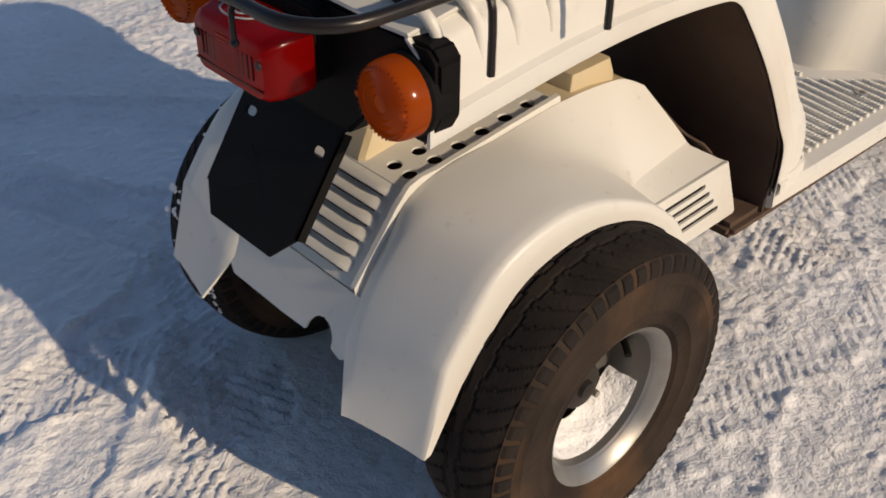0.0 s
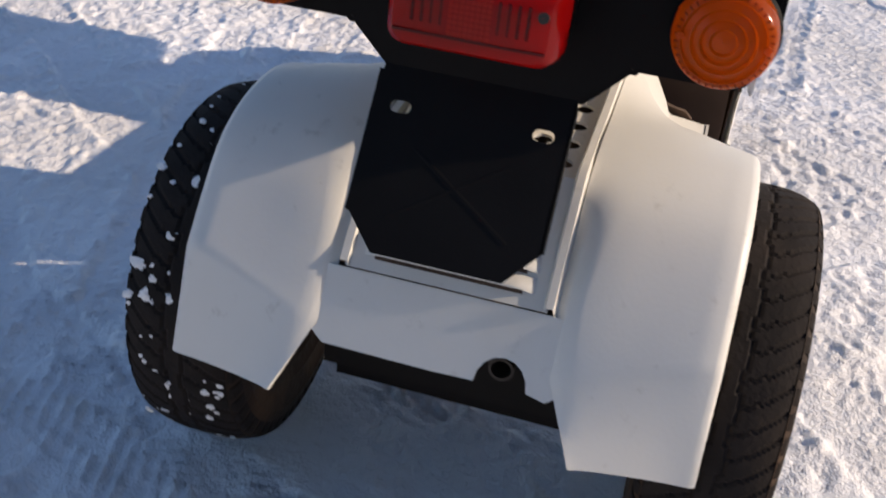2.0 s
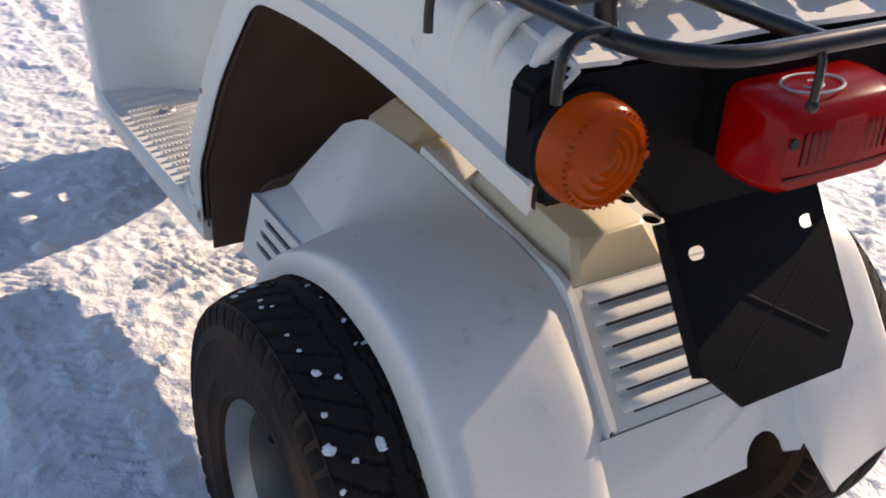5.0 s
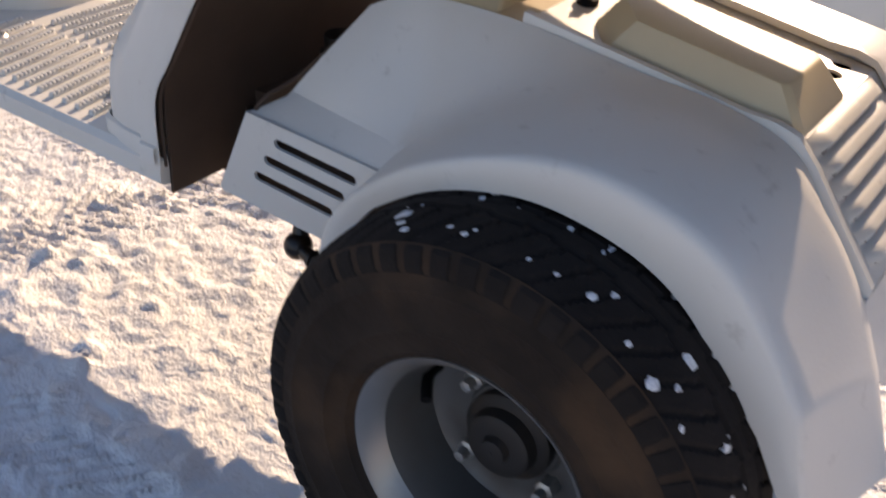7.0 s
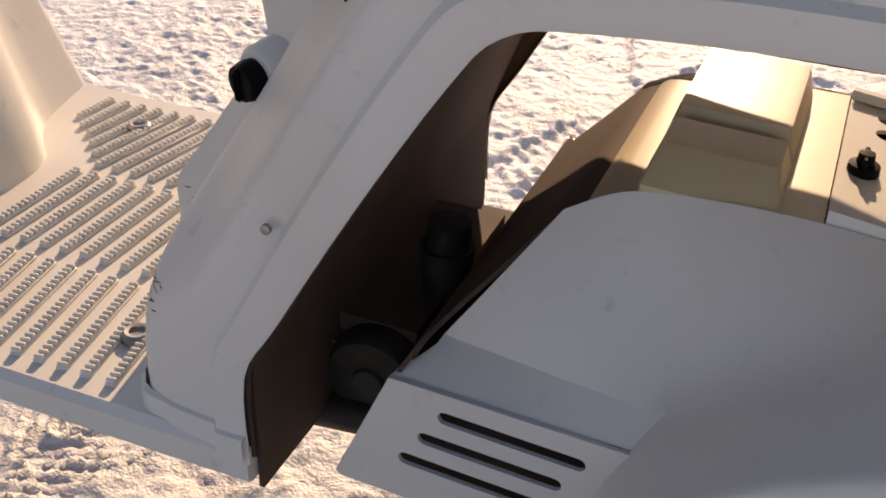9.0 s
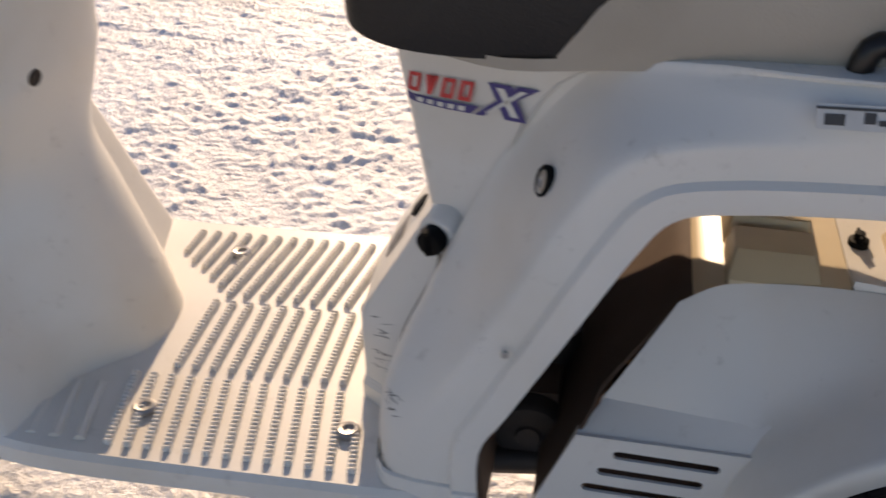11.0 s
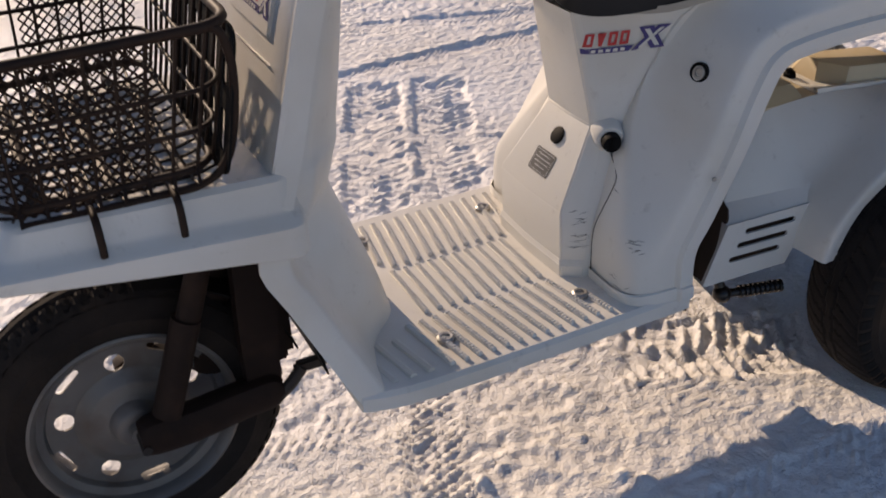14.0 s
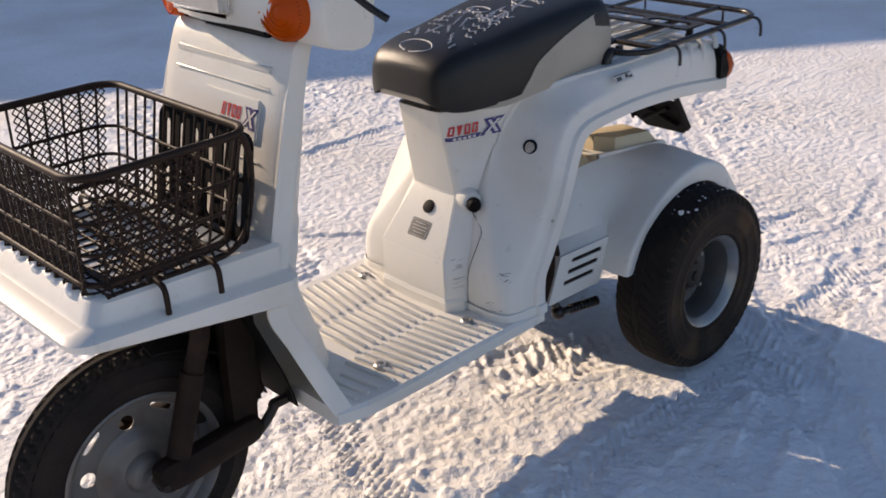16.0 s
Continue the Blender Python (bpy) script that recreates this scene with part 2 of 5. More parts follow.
def tube(bm, path, r, seg=10, k=1, closed=False):
    p = upsample(path, k, closed) if k > 1 else np.asarray(path, float)
    n = len(p)
    rows, up = [], None
    for i in range(n):
        a, b = p[(i - 1) % n if closed else max(i - 1, 0)], p[(i + 1) % n if closed else min(i + 1, n - 1)]
        d = Vector(b - a).normalized()
        if up is None:
            up = Vector((0, 0, 1)) if abs(d.z) < 0.9 else Vector((1, 0, 0))
        u = d.cross(up).normalized()
        up = u.cross(d).normalized()
        rows.append([tuple(Vector(p[i]) + (u * math.cos(2 * math.pi * j / seg) + up * math.sin(2 * math.pi * j / seg)) * r) for j in range(seg)])
    if closed:
        rows.append(rows[0])
    vs = grid(bm, rows, True)
    if not closed:
        bm.faces.new(vs[0][::-1])
        bm.faces.new(vs[-1])
    else:
        bmesh.ops.remove_doubles(bm, verts=bm.verts[:], dist=1e-6)


def lathe(bm, prof, seg=48, m=None, closed_profile=False):
    """prof: (radius, height) pairs turned round the y axis."""
    rows = []
    for r, h in prof:
        rows.append([tuple((m or Matrix()) @ Vector((r * math.cos(a), h, r * math.sin(a)))) for a in (2 * math.pi * j / seg for j in range(seg))])
    if closed_profile:
        rows.append(rows[0])
    grid(bm, rows, True)
    bmesh.ops.remove_doubles(bm, verts=bm.verts[:], dist=1e-6)


def slab(bm, outline, depth, m=None, bevel=0.0):
    """A plate from an outline in x and y, with that depth down in z."""
    m = m or Matrix()
    top = [bm.verts.new(m @ Vector((x, y, 0))) for x, y in outline]
    f = bm.faces.new(top)
    ext = bmesh.ops.extrude_face_region(bm, geom=[f])
    vs = [g for g in ext["geom"] if isinstance(g, bmesh.types.BMVert)]
    bmesh.ops.translate(bm, vec=m.to_3x3() @ Vector((0, 0, -depth)), verts=vs)
    allf = list({q for v in top + vs for q in v.link_faces})
    bmesh.ops.recalc_face_normals(bm, faces=allf)
    if bevel:
        es = [e for e in {e for v in top + vs for e in v.link_edges} if len(e.link_faces) == 2 and e.calc_face_angle(0) > 0.6]
        bmesh.ops.bevel(bm, geom=es, offset=bevel, segments=2, affect="EDGES", clamp_overlap=True)


def slab_holes(bm, outline, holes, depth, m):
    """A plate with holes through it: outline and holes are loops in x and y."""
    tmp = bmesh.new()
    edges = []
    for loop in [outline] + holes:
        vs = [tmp.verts.new((x, y, 0)) for x, y in loop]
        edges += [tmp.edges.new((vs[i], vs[(i + 1) % len(vs)])) for i in range(len(vs))]
    bmesh.ops.triangle_fill(tmp, use_beauty=True, edges=edges, normal=(0, 0, 1))
    inside = []
    for f in tmp.faces:
        c = f.calc_center_median()
        for h in holes:
            hx, hy = sum(p[0] for p in h) / len(h), sum(p[1] for p in h) / len(h)
            hit = False
            for i in range(len(h)):
                (x1, y1), (x2, y2) = h[i], h[(i + 1) % len(h)]
                if (y1 > c.y) != (y2 > c.y) and c.x < (x2 - x1) * (c.y - y1) / (y2 - y1) + x1:
                    hit = not hit
            if hit:
                inside.append(f)
                break
    bmesh.ops.delete(tmp, geom=inside, context="FACES")
    ext = bmesh.ops.extrude_face_region(tmp, geom=tmp.faces[:])
    bmesh.ops.translate(tmp, vec=(0, 0, -depth), verts=[g for g in ext["geom"] if isinstance(g, bmesh.types.BMVert)])
    bmesh.ops.recalc_face_normals(tmp, faces=tmp.faces[:])
    bmesh.ops.transform(tmp, matrix=m, verts=tmp.verts[:])
    me = bpy.data.meshes.new("tmp")
    tmp.to_mesh(me)
    tmp.free()
    bm.from_mesh(me)
    bpy.data.meshes.remove(me)


def pill(cx, cy, length, width, turn=0.0, n=6):
    """A slot with round ends, along x unless turned (degrees)."""
    out = []
    for s in (1, -1):
        for i in range(n + 1):
            a = -math.pi / 2 + math.pi * i / n
            out.append((s * ((length - width) / 2 + math.cos(a) * width / 2), s * math.sin(a) * width / 2))
    c, d = math.cos(radians(turn)), math.sin(radians(turn))
    return [(cx + x * c - y * d, cy + x * d + y * c) for x, y in out]


def ring(cx, cy, r, n=16):
    return [(cx + r * math.cos(2 * math.pi * i / n), cy + r * math.sin(2 * math.pi * i / n)) for i in range(n)]


def rounded(w, h, r, n=5, cx=0.0, cy=0.0):
    out = []
    for sx, sy, a0 in ((1, 1, 0), (-1, 1, 90), (-1, -1, 180), (1, -1, 270)):
        for i in range(n + 1):
            a = radians(a0 + 90 * i / n)
            out.append((cx + sx * (w / 2 - r) + r * math.cos(a), cy + sy * (h / 2 - r) + r * math.sin(a)))
    return out


def frame_at(origin, x_axis, y_axis):
    """The matrix whose x and y axes run along the given ways."""
    x = Vector(x_axis).normalized()
    z = x.cross(Vector(y_axis)).normalized()
    y = z.cross(x)
    m = Matrix((x, y, z)).transposed().to_4x4()
    return Matrix.Translation(origin) @ m



def surface(*obs):
    """A search tree over meshes, to lay marks on them."""
    vs, fs = [], []
    for ob in obs:
        k = len(vs)
        vs += [v.co.copy() for v in ob.data.vertices]
        fs += [[k + i for i in f.vertices] for f in ob.data.polygons]
    return BVHTree.FromPolygons(vs, fs)


def decal(name, loops, m, tree, mat, parent, lift=0.0006, label=""):
    """A thin mark laid on a surface: loops in the x and y of m, pressed on along its z."""
    bm = bmesh.new()
    if len(loops) > 1:
        slab_holes(bm, loops[0], loops[1:], 0.0, Matrix())
        bmesh.ops.remove_doubles(bm, verts=bm.verts[:], dist=1e-7)
    else:
        bm.faces.new([bm.verts.new((x, y, 0)) for x, y in loops[0]])
    bmesh.ops.triangulate(bm, faces=bm.faces[:])
    for _ in range(3):
        long = [e for e in bm.edges if e.calc_length() > 0.006]
        if long:
            bmesh.ops.subdivide_edges(bm, edges=long, cuts=1)
    bmesh.ops.triangulate(bm, faces=bm.faces[:])
    way = -(m.to_3x3() @ Vector((0, 0, 1))).normalized()
    for v in bm.verts:
        p = m @ v.co
        hit, nor, _, _ = tree.ray_cast(p - way * 0.06, way, 0.16)
        if hit is not None:
            nor = nor if nor.dot(way) < 0 else -nor
            v.co = hit + nor * lift
        else:
            hit, nor, _, _ = tree.find_nearest(p)
            v.co = hit + (nor if nor.dot(way) < 0 else -nor) * lift
    bmesh.ops.recalc_face_normals(bm, faces=bm.faces[:])
    return part(name, bm, mat, parent, label)


# ---- ground ----
def lattice(shape_seed):
    return np.random.RandomState(shape_seed).rand(256, 256)


def value_noise(x, y, seed):
    g = lattice(seed)
    xi, yi = np.floor(x).astype(int), np.floor(y).astype(int)
    fx, fy = x - xi, y - yi
    fx, fy = fx * fx * (3 - 2 * fx), fy * fy * (3 - 2 * fy)
    a, b = g[xi % 256, yi % 256], g[(xi + 1) % 256, yi % 256]
    c, d = g[xi % 256, (yi + 1) % 256], g[(xi + 1) % 256, (yi + 1) % 256]
    return (a * (1 - fx) + b * fx) * (1 - fy) + (c * (1 - fx) + d * fx) * fy


def fractal(x, y, size, seed, octaves=4):
    out, amp, tot = 0, 1.0, 0.0
    for o in range(octaves):
        s = size / 2 ** o
        out, tot = out + amp * value_noise(x / s + 17.3 * o, y / s + 9.1 * o, seed + o), tot + amp
        amp *= 0.55
    return out / tot - 0.5


def tracks():
    """Tyre marks: centre, heading, half length, half width, pitch, depth, bow."""
    rs = np.random.RandomState(12)
    out = [((1.9, 0.03), 0.02, 0.62, 0.040, 0.019, 0.006, 0.3), ((0.7, 0.40), 0.03, 1.5, 0.062, 0.023, 0.0060, 0.9),
           ((0.6, -0.27), -0.03, 1.6, 0.062, 0.023, 0.0032, 0.9)]
    for k in range(46):
        c = (rs.uniform(-1.4, 3.4), rs.uniform(-3.4, 1.9))
        out.append((c, rs.normal(0.0, 0.55) + (1.1 if k % 6 == 0 else 0), rs.uniform(0.35, 1.5), rs.uniform(0.045, 0.075),
                    rs.uniform(0.018, 0.025), rs.uniform(0.0026, 0.0052), rs.choice([-1, 1]) * rs.uniform(0.4, 1.1)))
    out += [((0.82, 0.0), 1.21, 0.22, 0.080, 0.022, 0.006, 0.9), ((0.29, 0.04), -0.42, 0.20, 0.090, 0.028, 0.011, 0.2),
            ((-0.03, 0.40), 1.10, 0.35, 0.090, 0.027, 0.009, 0.9), ((0.483, -0.965), 1.17, 0.46, 0.080, 0.030, 0.0060, 0.45), ((0.317, -0.895), 1.17, 0.46, 0.080, 0.030, 0.0060, 0.45)]
    return out[3:-5] + out[:3] + out[-5:]


LUMPS = ((0.741, 0.250, 0.026), (0.762, 0.146, 0.017), (0.613, 0.250, 0.020), (0.775, 0.233, 0.022), (0.599, 0.281, 0.024), (0.621, 0.147, 0.016),
         (0.720, 0.300, 0.018), (0.802, 0.158, 0.015), (0.905, 0.275, 0.020), (1.02, 0.33, 0.024), (0.66, 0.34, 0.022))


def snow_height(x, y, cell):
    fine = np.clip((0.022 - cell) / 0.009, 0, 1)
    mid = np.clip((0.070 - cell) / 0.035, 0, 1)
    flat = fractal(x, y, 1.1, 41, 2)
    calm = np.clip(0.72 + 2.8 * flat, 0.30, 1.0)
    h = 0.030 * fractal(x, y, 1.3, 3, 3)
    wx, wy = x + 0.04 * fractal(x, y, 0.10, 5, 2), y + 0.04 * fractal(x, y, 0.10, 6, 2)
    ridge = np.abs(fractal(wx, wy, 0.080, 11, 3))
    h += 0.020 * calm * mid * (np.minimum(ridge, 0.24) - 0.10)
    small = np.abs(fractal(wx, wy, 0.036, 83, 3))
    h += 0.011 * calm * fine * (np.minimum(small, 0.20) - 0.08)
    crumb = fractal(wx, wy, 0.030, 23, 3)
    h += 0.016 * calm * fine * np.clip(crumb, -0.06, 0.22)
    lump = fractal(wx, wy, 0.055, 57, 3)
    h += 0.034 * calm * mid * np.clip(lump - 0.21, 0, 0.12)
    h += 0.0085 * fine * (0.4 + 0.6 * calm) * fractal(x, y, 0.014, 63, 2)
    wob = 0.07 * fractal(x, y, 0.9, 71, 2)
    patch = fractal(x, y, 0.22, 91, 3)
    fray = fractal(x, y, 0.035, 19, 3) * fine
    for (cx, cy), turn, half, w, pitch, deep, bow in tracks():
        ux, uy = math.cos(turn), math.sin(turn)
        s = (x - cx) * ux + (y - cy) * uy
        d = -(x - cx) * uy + (y - cy) * ux + wob
        k = (np.abs(s) < half) & (np.abs(d) < w + 0.05)
        if not k.any():
            continue
        s, d, f, p = s[k], d[k], fray[k], patch[k]
        inside = np.clip((half - np.abs(s)) / 0.08, 0, 1)
        on = np.clip((w - np.abs(d) + 0.03 * f) / 0.008, 0, 1) * np.clip(inside * 2 + 4.5 * p + 0.1, 0, 1) * np.clip(inside * 2.5 + 3.0 * f, 0, 1) * mid[k]
        u = (s + bow * (np.abs(d) - 0.55 * w * (d > 0)) + 0.010 * f) / pitch
        u = u - np.floor(u)
        bar = np.clip(1.15 - np.abs(u - 0.5) / 0.22, 0, 1)
        bar = np.where(np.abs(np.abs(d) - 0.45 * w) < 0.0035, bar * 0.25, bar)
        block = deep * fine[k] * (bar * np.clip(0.85 + 3.0 * f + 1.2 * p, 0.1, 1.4) - 0.75) + 0.010 * f * deep / 0.008
        h[k] = h[k] * (1 - 0.86 * on) + on * block
        edge = np.exp(-((np.abs(d) - w - 0.006) / 0.012) ** 2) * inside
        h[k] += 0.0045 * mid[k] * edge * np.clip(0.3 + 3.0 * f, 0, 1.2)
    for lx, ly, r in LUMPS:
        q = np.hypot(x - lx, (y - ly) * 1.2) * (1 + 1.3 * fray) / r
        h += 0.45 * r * np.clip(1 - q * q, 0, 1) ** 0.8 * np.clip(1 + 2.5 * fray, 0.5, 1.5)
    return h


def axis_steps(near_lo, near_hi, fine):
    c = list(np.arange(near_lo, near_hi, fine))
    for way in (1, -1):
        step, v = fine, c[-1] if way > 0 else c[0]
        while abs(v) < 900:
            step *= 1.03 if step < 0.016 else 1.07 if step < 0.4 else 1.35
            v += way * step
            c.append(v)
    return np.array(sorted(c))


def build_snow():
    xs = axis_steps(-1.5, 2.7, 0.0056)
    ys = axis_steps(-2.5, 1.3, 0.0056)
    gx, gy = np.meshgrid(xs, ys, indexing="ij")
    far = np.clip(1.3 - np.hypot(gx - 0.6, gy + 0.2) / 12, 0, 1)
    cell = np.maximum(np.gradient(xs)[:, None], np.gradient(ys)[None, :])
    z = snow_height(gx, gy, cell) * far
    # pressed flat under the three tyres
    for cx, cy, r in ((0.058, 0.270, 0.16), (0.058, -0.254, 0.16), (1.258, 0.0, 0.13)):
        k = np.clip(1.4 - np.hypot(gx - cx, (gy - cy) * 1.3) / r, 0, 1)
        z = z * (1 - k) - 0.004 * k
    n, m = gx.shape
    co = np.stack([gx, gy, z], -1).reshape(-1, 3)
    i = np.arange(n * m).reshape(n, m)
    q = np.stack([i[:-1, :-1], i[1:, :-1], i[1:, 1:], i[:-1, 1:]], -1).reshape(-1, 4)
    me = bpy.data.meshes.new("ground")
    me.vertices.add(len(co))
    me.vertices.foreach_set("co", co.ravel())
    me.loops.add(q.size)
    me.loops.foreach_set("vertex_index", q.ravel())
    me.polygons.add(len(q))
    me.polygons.foreach_set("loop_start", np.arange(0, q.size, 4))
    me.polygons.foreach_set("use_smooth", np.ones(len(q), bool))
    me.update()
    me.validate()
    me.materials.append(SNOW)
    return tagged(new("ground", me), "packed trampled snow with tyre tracks and lumps", "snow ground", kind="structure")


build_snow()

# a plain building behind, whose roof edge throws the long shade over the snow
WALLMAT = material("pale_render", (0.55, 0.52, 0.47), 0.9, vary=0.1, scale=2, bump=0.2, bump_scale=60)
bm = bmesh.new()
away = 3.4 / math.tan(SUN_EL)
edge_a = Vector((-0.17, -2.74, 0)) + SUN_DIR * away
edge_d = Vector((-0.78, 0.62, 0)).normalized()
edge_n = Vector((-0.62, -0.78, 0))
m = Matrix((edge_d, edge_n, Vector((0, 0, 1)))).transposed().to_4x4()
box(bm, (0, 2.0, 1.7), (40, 4.0, 3.4), 0.03, Matrix.Translation(edge_a + edge_d * 4) @ m)
tagged(part("building_wall", bm, WALLMAT), "plain pale rendered building wall beside the yard", "building", kind="structure")

# ---- the scooter ----
scooter = new("three_wheeled_scooter")
tagged(scooter, "white three-wheeled delivery scooter with black front basket, parked on packed snow", "scooter")
scooter.location = (0, 0, 0)


def holder(name, label=""):
    ob = new(name)
    ob.parent = scooter
    if label:
        tagged(ob, label)
    return ob


RY = 0.006                     # middle of the rear unit
AX, AZ = 0.058, 0.203          # rear axle


def sag(p):
    """The rear unit squats a little towards its tail."""
    return Vector((p[0] + 0.010 + 0.035 * max(0.0, 0.05 - p[0]), p[1], p[2] - 0.007 - 0.034 * (0.36 - p[0])))


def rear_part(name, bm, mat, parent, label="", smooth=True, angle=40):
    for v in bm.verts:
        v.co = sag(v.co)
    return part(name, bm, mat, parent, label, smooth, angle)


# -- rear wheels --
def rear_wheel(side):
    cy = 0.270 if side > 0 else -0.254
    m = Matrix.Translation((AX, cy, AZ)) @ (Matrix() if side > 0 else Matrix.Diagonal((1, -1, 1, 1)))
    R, W = 0.203, 0.062
    bm = bmesh.new()
    prof = [(0.098, 0.050), (0.1085, 0.0560), (0.1105, 0.0585), (0.113, 0.0580), (0.128, 0.0615), (0.1295, 0.0628), (0.132, 0.0620), (0.160, 0.0625), (0.1625, 0.0637), (0.165, 0.0624), (0.178, 0.0602), (0.188, 0.0575), (0.1945, 0.0535)]
    lathe(bm, prof, 72, m)
    lathe(bm, [(r, -h) for r, h in prof], 72, m)
    bmesh.ops.recalc_face_normals(bm, faces=bm.faces[:])
    wheel = part("rear_wheel", bm, SIDEWALL, scooter, "fat black rear tyre, dusty brown sidewall, silver rim")
    # tread: carcass with blocks cut by slanting grooves
    bm = bmesh.new()
    seg, rows = 416, []
    ws = np.linspace(-0.0555, 0.0555, 33)
    for i in range(seg):
        a = 2 * math.pi * i / seg
        row = []
        for w in ws:
            t = abs(w) / 0.0555
            r = R - 0.0105 * t ** 3.2
            ph = (i / seg * 52 + 1.5 * t ** 1.6 * (1 if w > 0 else -1) + (0.5 if w > 0 else 0)) % 1.0
            if (ph < 0.13 and t > 0.16) or abs(abs(w) - 0.0090 - 0.0010 * math.sin(2 * math.pi * i / seg * 26)) < 0.0017:
                r -= 0.0028
            row.append(tuple(m @ Vector((r * math.cos(a), w, r * math.sin(a)))))
        rows.append(row)
    rows.append(rows[0])
    grid(bm, rows)
    bmesh.ops.remove_doubles(bm, verts=bm.verts[:], dist=1e-6)
    bmesh.ops.recalc_face_normals(bm, faces=bm.faces[:])
    part("tread", bm, RUBBER, wheel, "black grooved tread", angle=25)
    # notched shoulders between tread and sidewall
    for way in (1, -1):
        rows = []
        for i in range(seg):
            a = 2 * math.pi * i / seg
            ph = (i / seg * 52 + (0.0 if way > 0 else 0.5)) % 1.0
            cut = 0.0030 if ph < 0.17 else 0.0
            rows.append([tuple(m @ Vector(((r - c * cut) * math.cos(a), way * (h - c * cut), (r - c * cut) * math.sin(a))))
                         for r, h, c in ((0.1932, 0.0545, 1), (0.1905, 0.0580, 1), (0.1850, 0.0602, 1), (0.1790, 0.0612, 0.8), (0.1745, 0.0611, 0))])
        rows.append(rows[0])
        bm = bmesh.new()
        grid(bm, rows)
        bmesh.ops.remove_doubles(bm, verts=bm.verts[:], dist=1e-6)
        bmesh.ops.recalc_face_normals(bm, faces=bm.faces[:])
        part("shoulder", bm, RUBBER, wheel, "notched tyre shoulder", angle=25)
    # rim: rolled flange, deep barrel, inset disc
    bm = bmesh.new()
    lathe(bm, [(0.090, 0.040), (0.098, 0.051), (0.1035, 0.0545), (0.1045, 0.051), (0.101, 0.046), (0.094, 0.045), (0.088, 0.036)], 64, m)
    bmesh.ops.recalc_face_normals(bm, faces=bm.faces[:])
    part("rim_flange", bm, RIM, wheel, "rolled silver rim flange")
    bm = bmesh.new()
    lathe(bm, [(0.088, 0.036), (0.083, 0.022), (0.080, 0.004), (0.079, -0.018)], 64, m)
    bmesh.ops.recalc_face_normals(bm, faces=bm.faces[:])
    part("rim", bm, BARREL, wheel, "deep grey steel rim barrel, scuffed")
    bm = bmesh.new()
    lathe(bm, [(0.079, -0.017), (0.074, -0.021), (0.060, -0.022), (0.044, -0.020), (0.041, -0.016), (0.0005, -0.016)], 64, m)
    bmesh.ops.recalc_face_normals(bm, faces=bm.faces[:])
    part("wheel_disc", bm, DISC, wheel, "dull grey wheel disc")
    bm = bmesh.new()
    lathe(bm, [(0.0385, -0.018), (0.0385, -0.006), (0.034, -0.003), (0.030, -0.002), (0.028, 0.008), (0.025, 0.010), (0.012, 0.010), (0.010, 0.016), (0.0005, 0.017)], 32, m)
    bmesh.ops.recalc_face_normals(bm, faces=bm.faces[:])
    part("hub", bm, DARKMETAL, wheel, "dark greasy hub")
    for k in range(4):
        a = radians(45 + 90 * k)
        bm = bmesh.new()
        lathe(bm, [(0.0085, -0.022), (0.0085, -0.008), (0.005, -0.006), (0.005, 0.003), (0.0003, 0.004)], 6,
              m @ Matrix.Translation((0.052 * math.cos(a), 0, 0.052 * math.sin(a))))
        part("wheel_nut", bm, METAL, wheel)
    bm = bmesh.new()
    tube(bm, [tuple(m @ Vector(p)) for p in ((0.072, -0.012, 0.03), (0.070, 0.006, 0.031), (0.058, 0.024, 0.026))], 0.0045, 8, 4)
    part("valve", bm, BLACK, wheel)
    # snow packed into the tread
    rs = np.random.RandomState(5 if side > 0 else 9)
    bm = bmesh.new()
    for k in range(120 if side > 0 else 3):
        a, w = radians(rs.uniform(60, 225)), rs.uniform(-0.052, 0.052)
        p = m @ Vector(((R - 0.002) * math.cos(a), w, (R - 0.002) * math.sin(a)))
        b2 = bmesh.ops.create_icosphere(bm, subdivisions=2, radius=1.0)
        s = 0.0014 + 0.0052 * rs.rand() ** 2
        for v in b2["verts"]:
            q = v.co * (0.6 + 0.7 * noise.noise(v.co * 1.6 + Vector((k, 0, 0))) + 0.4)
            d = Vector((math.cos(a), 0, math.sin(a)))
            tdir = Vector((-math.sin(a), 0, math.cos(a)))
            v.co = p + (d * q.x * 0.35 + Vector((0, 1, 0)) * q.y * 1.15 + tdir * q.z) * s
    tagged(part("caked_snow", bm, SNOW, wheel, "bits of snow caked in the tread"), kind="stuff")
    if side < 0:
        bm = bmesh.new()
        rows = []
        for i in range(41):
            a = radians(-168 + 150 * i / 40)
            full = math.sin(math.pi * i / 40) ** 0.5
            row = []
            for j in range(17):
                t = j / 16
                r = 0.0865 - (0.023 * full + 0.003) * t
                lum = 0.006 * noise.noise(Vector((a * 2.2, t * 2.5, 0.3))) + 0.002 * noise.noise(Vector((a * 9, t * 11, 2.0)))
                h = 0.026 - 0.040 * t + lum * min(1, 4 * t)
                row.append(tuple(m @ Vector((r * math.cos(a), h, r * math.sin(a)))))
            rows.append(row)
        grid(bm, rows)
        thicken(bm, 0.004)
        part("rim_snow", bm, SNOW, wheel, "snow lying in the wheel rim")
    return wheel


rear_wheel(1)
rear_wheel(-1)

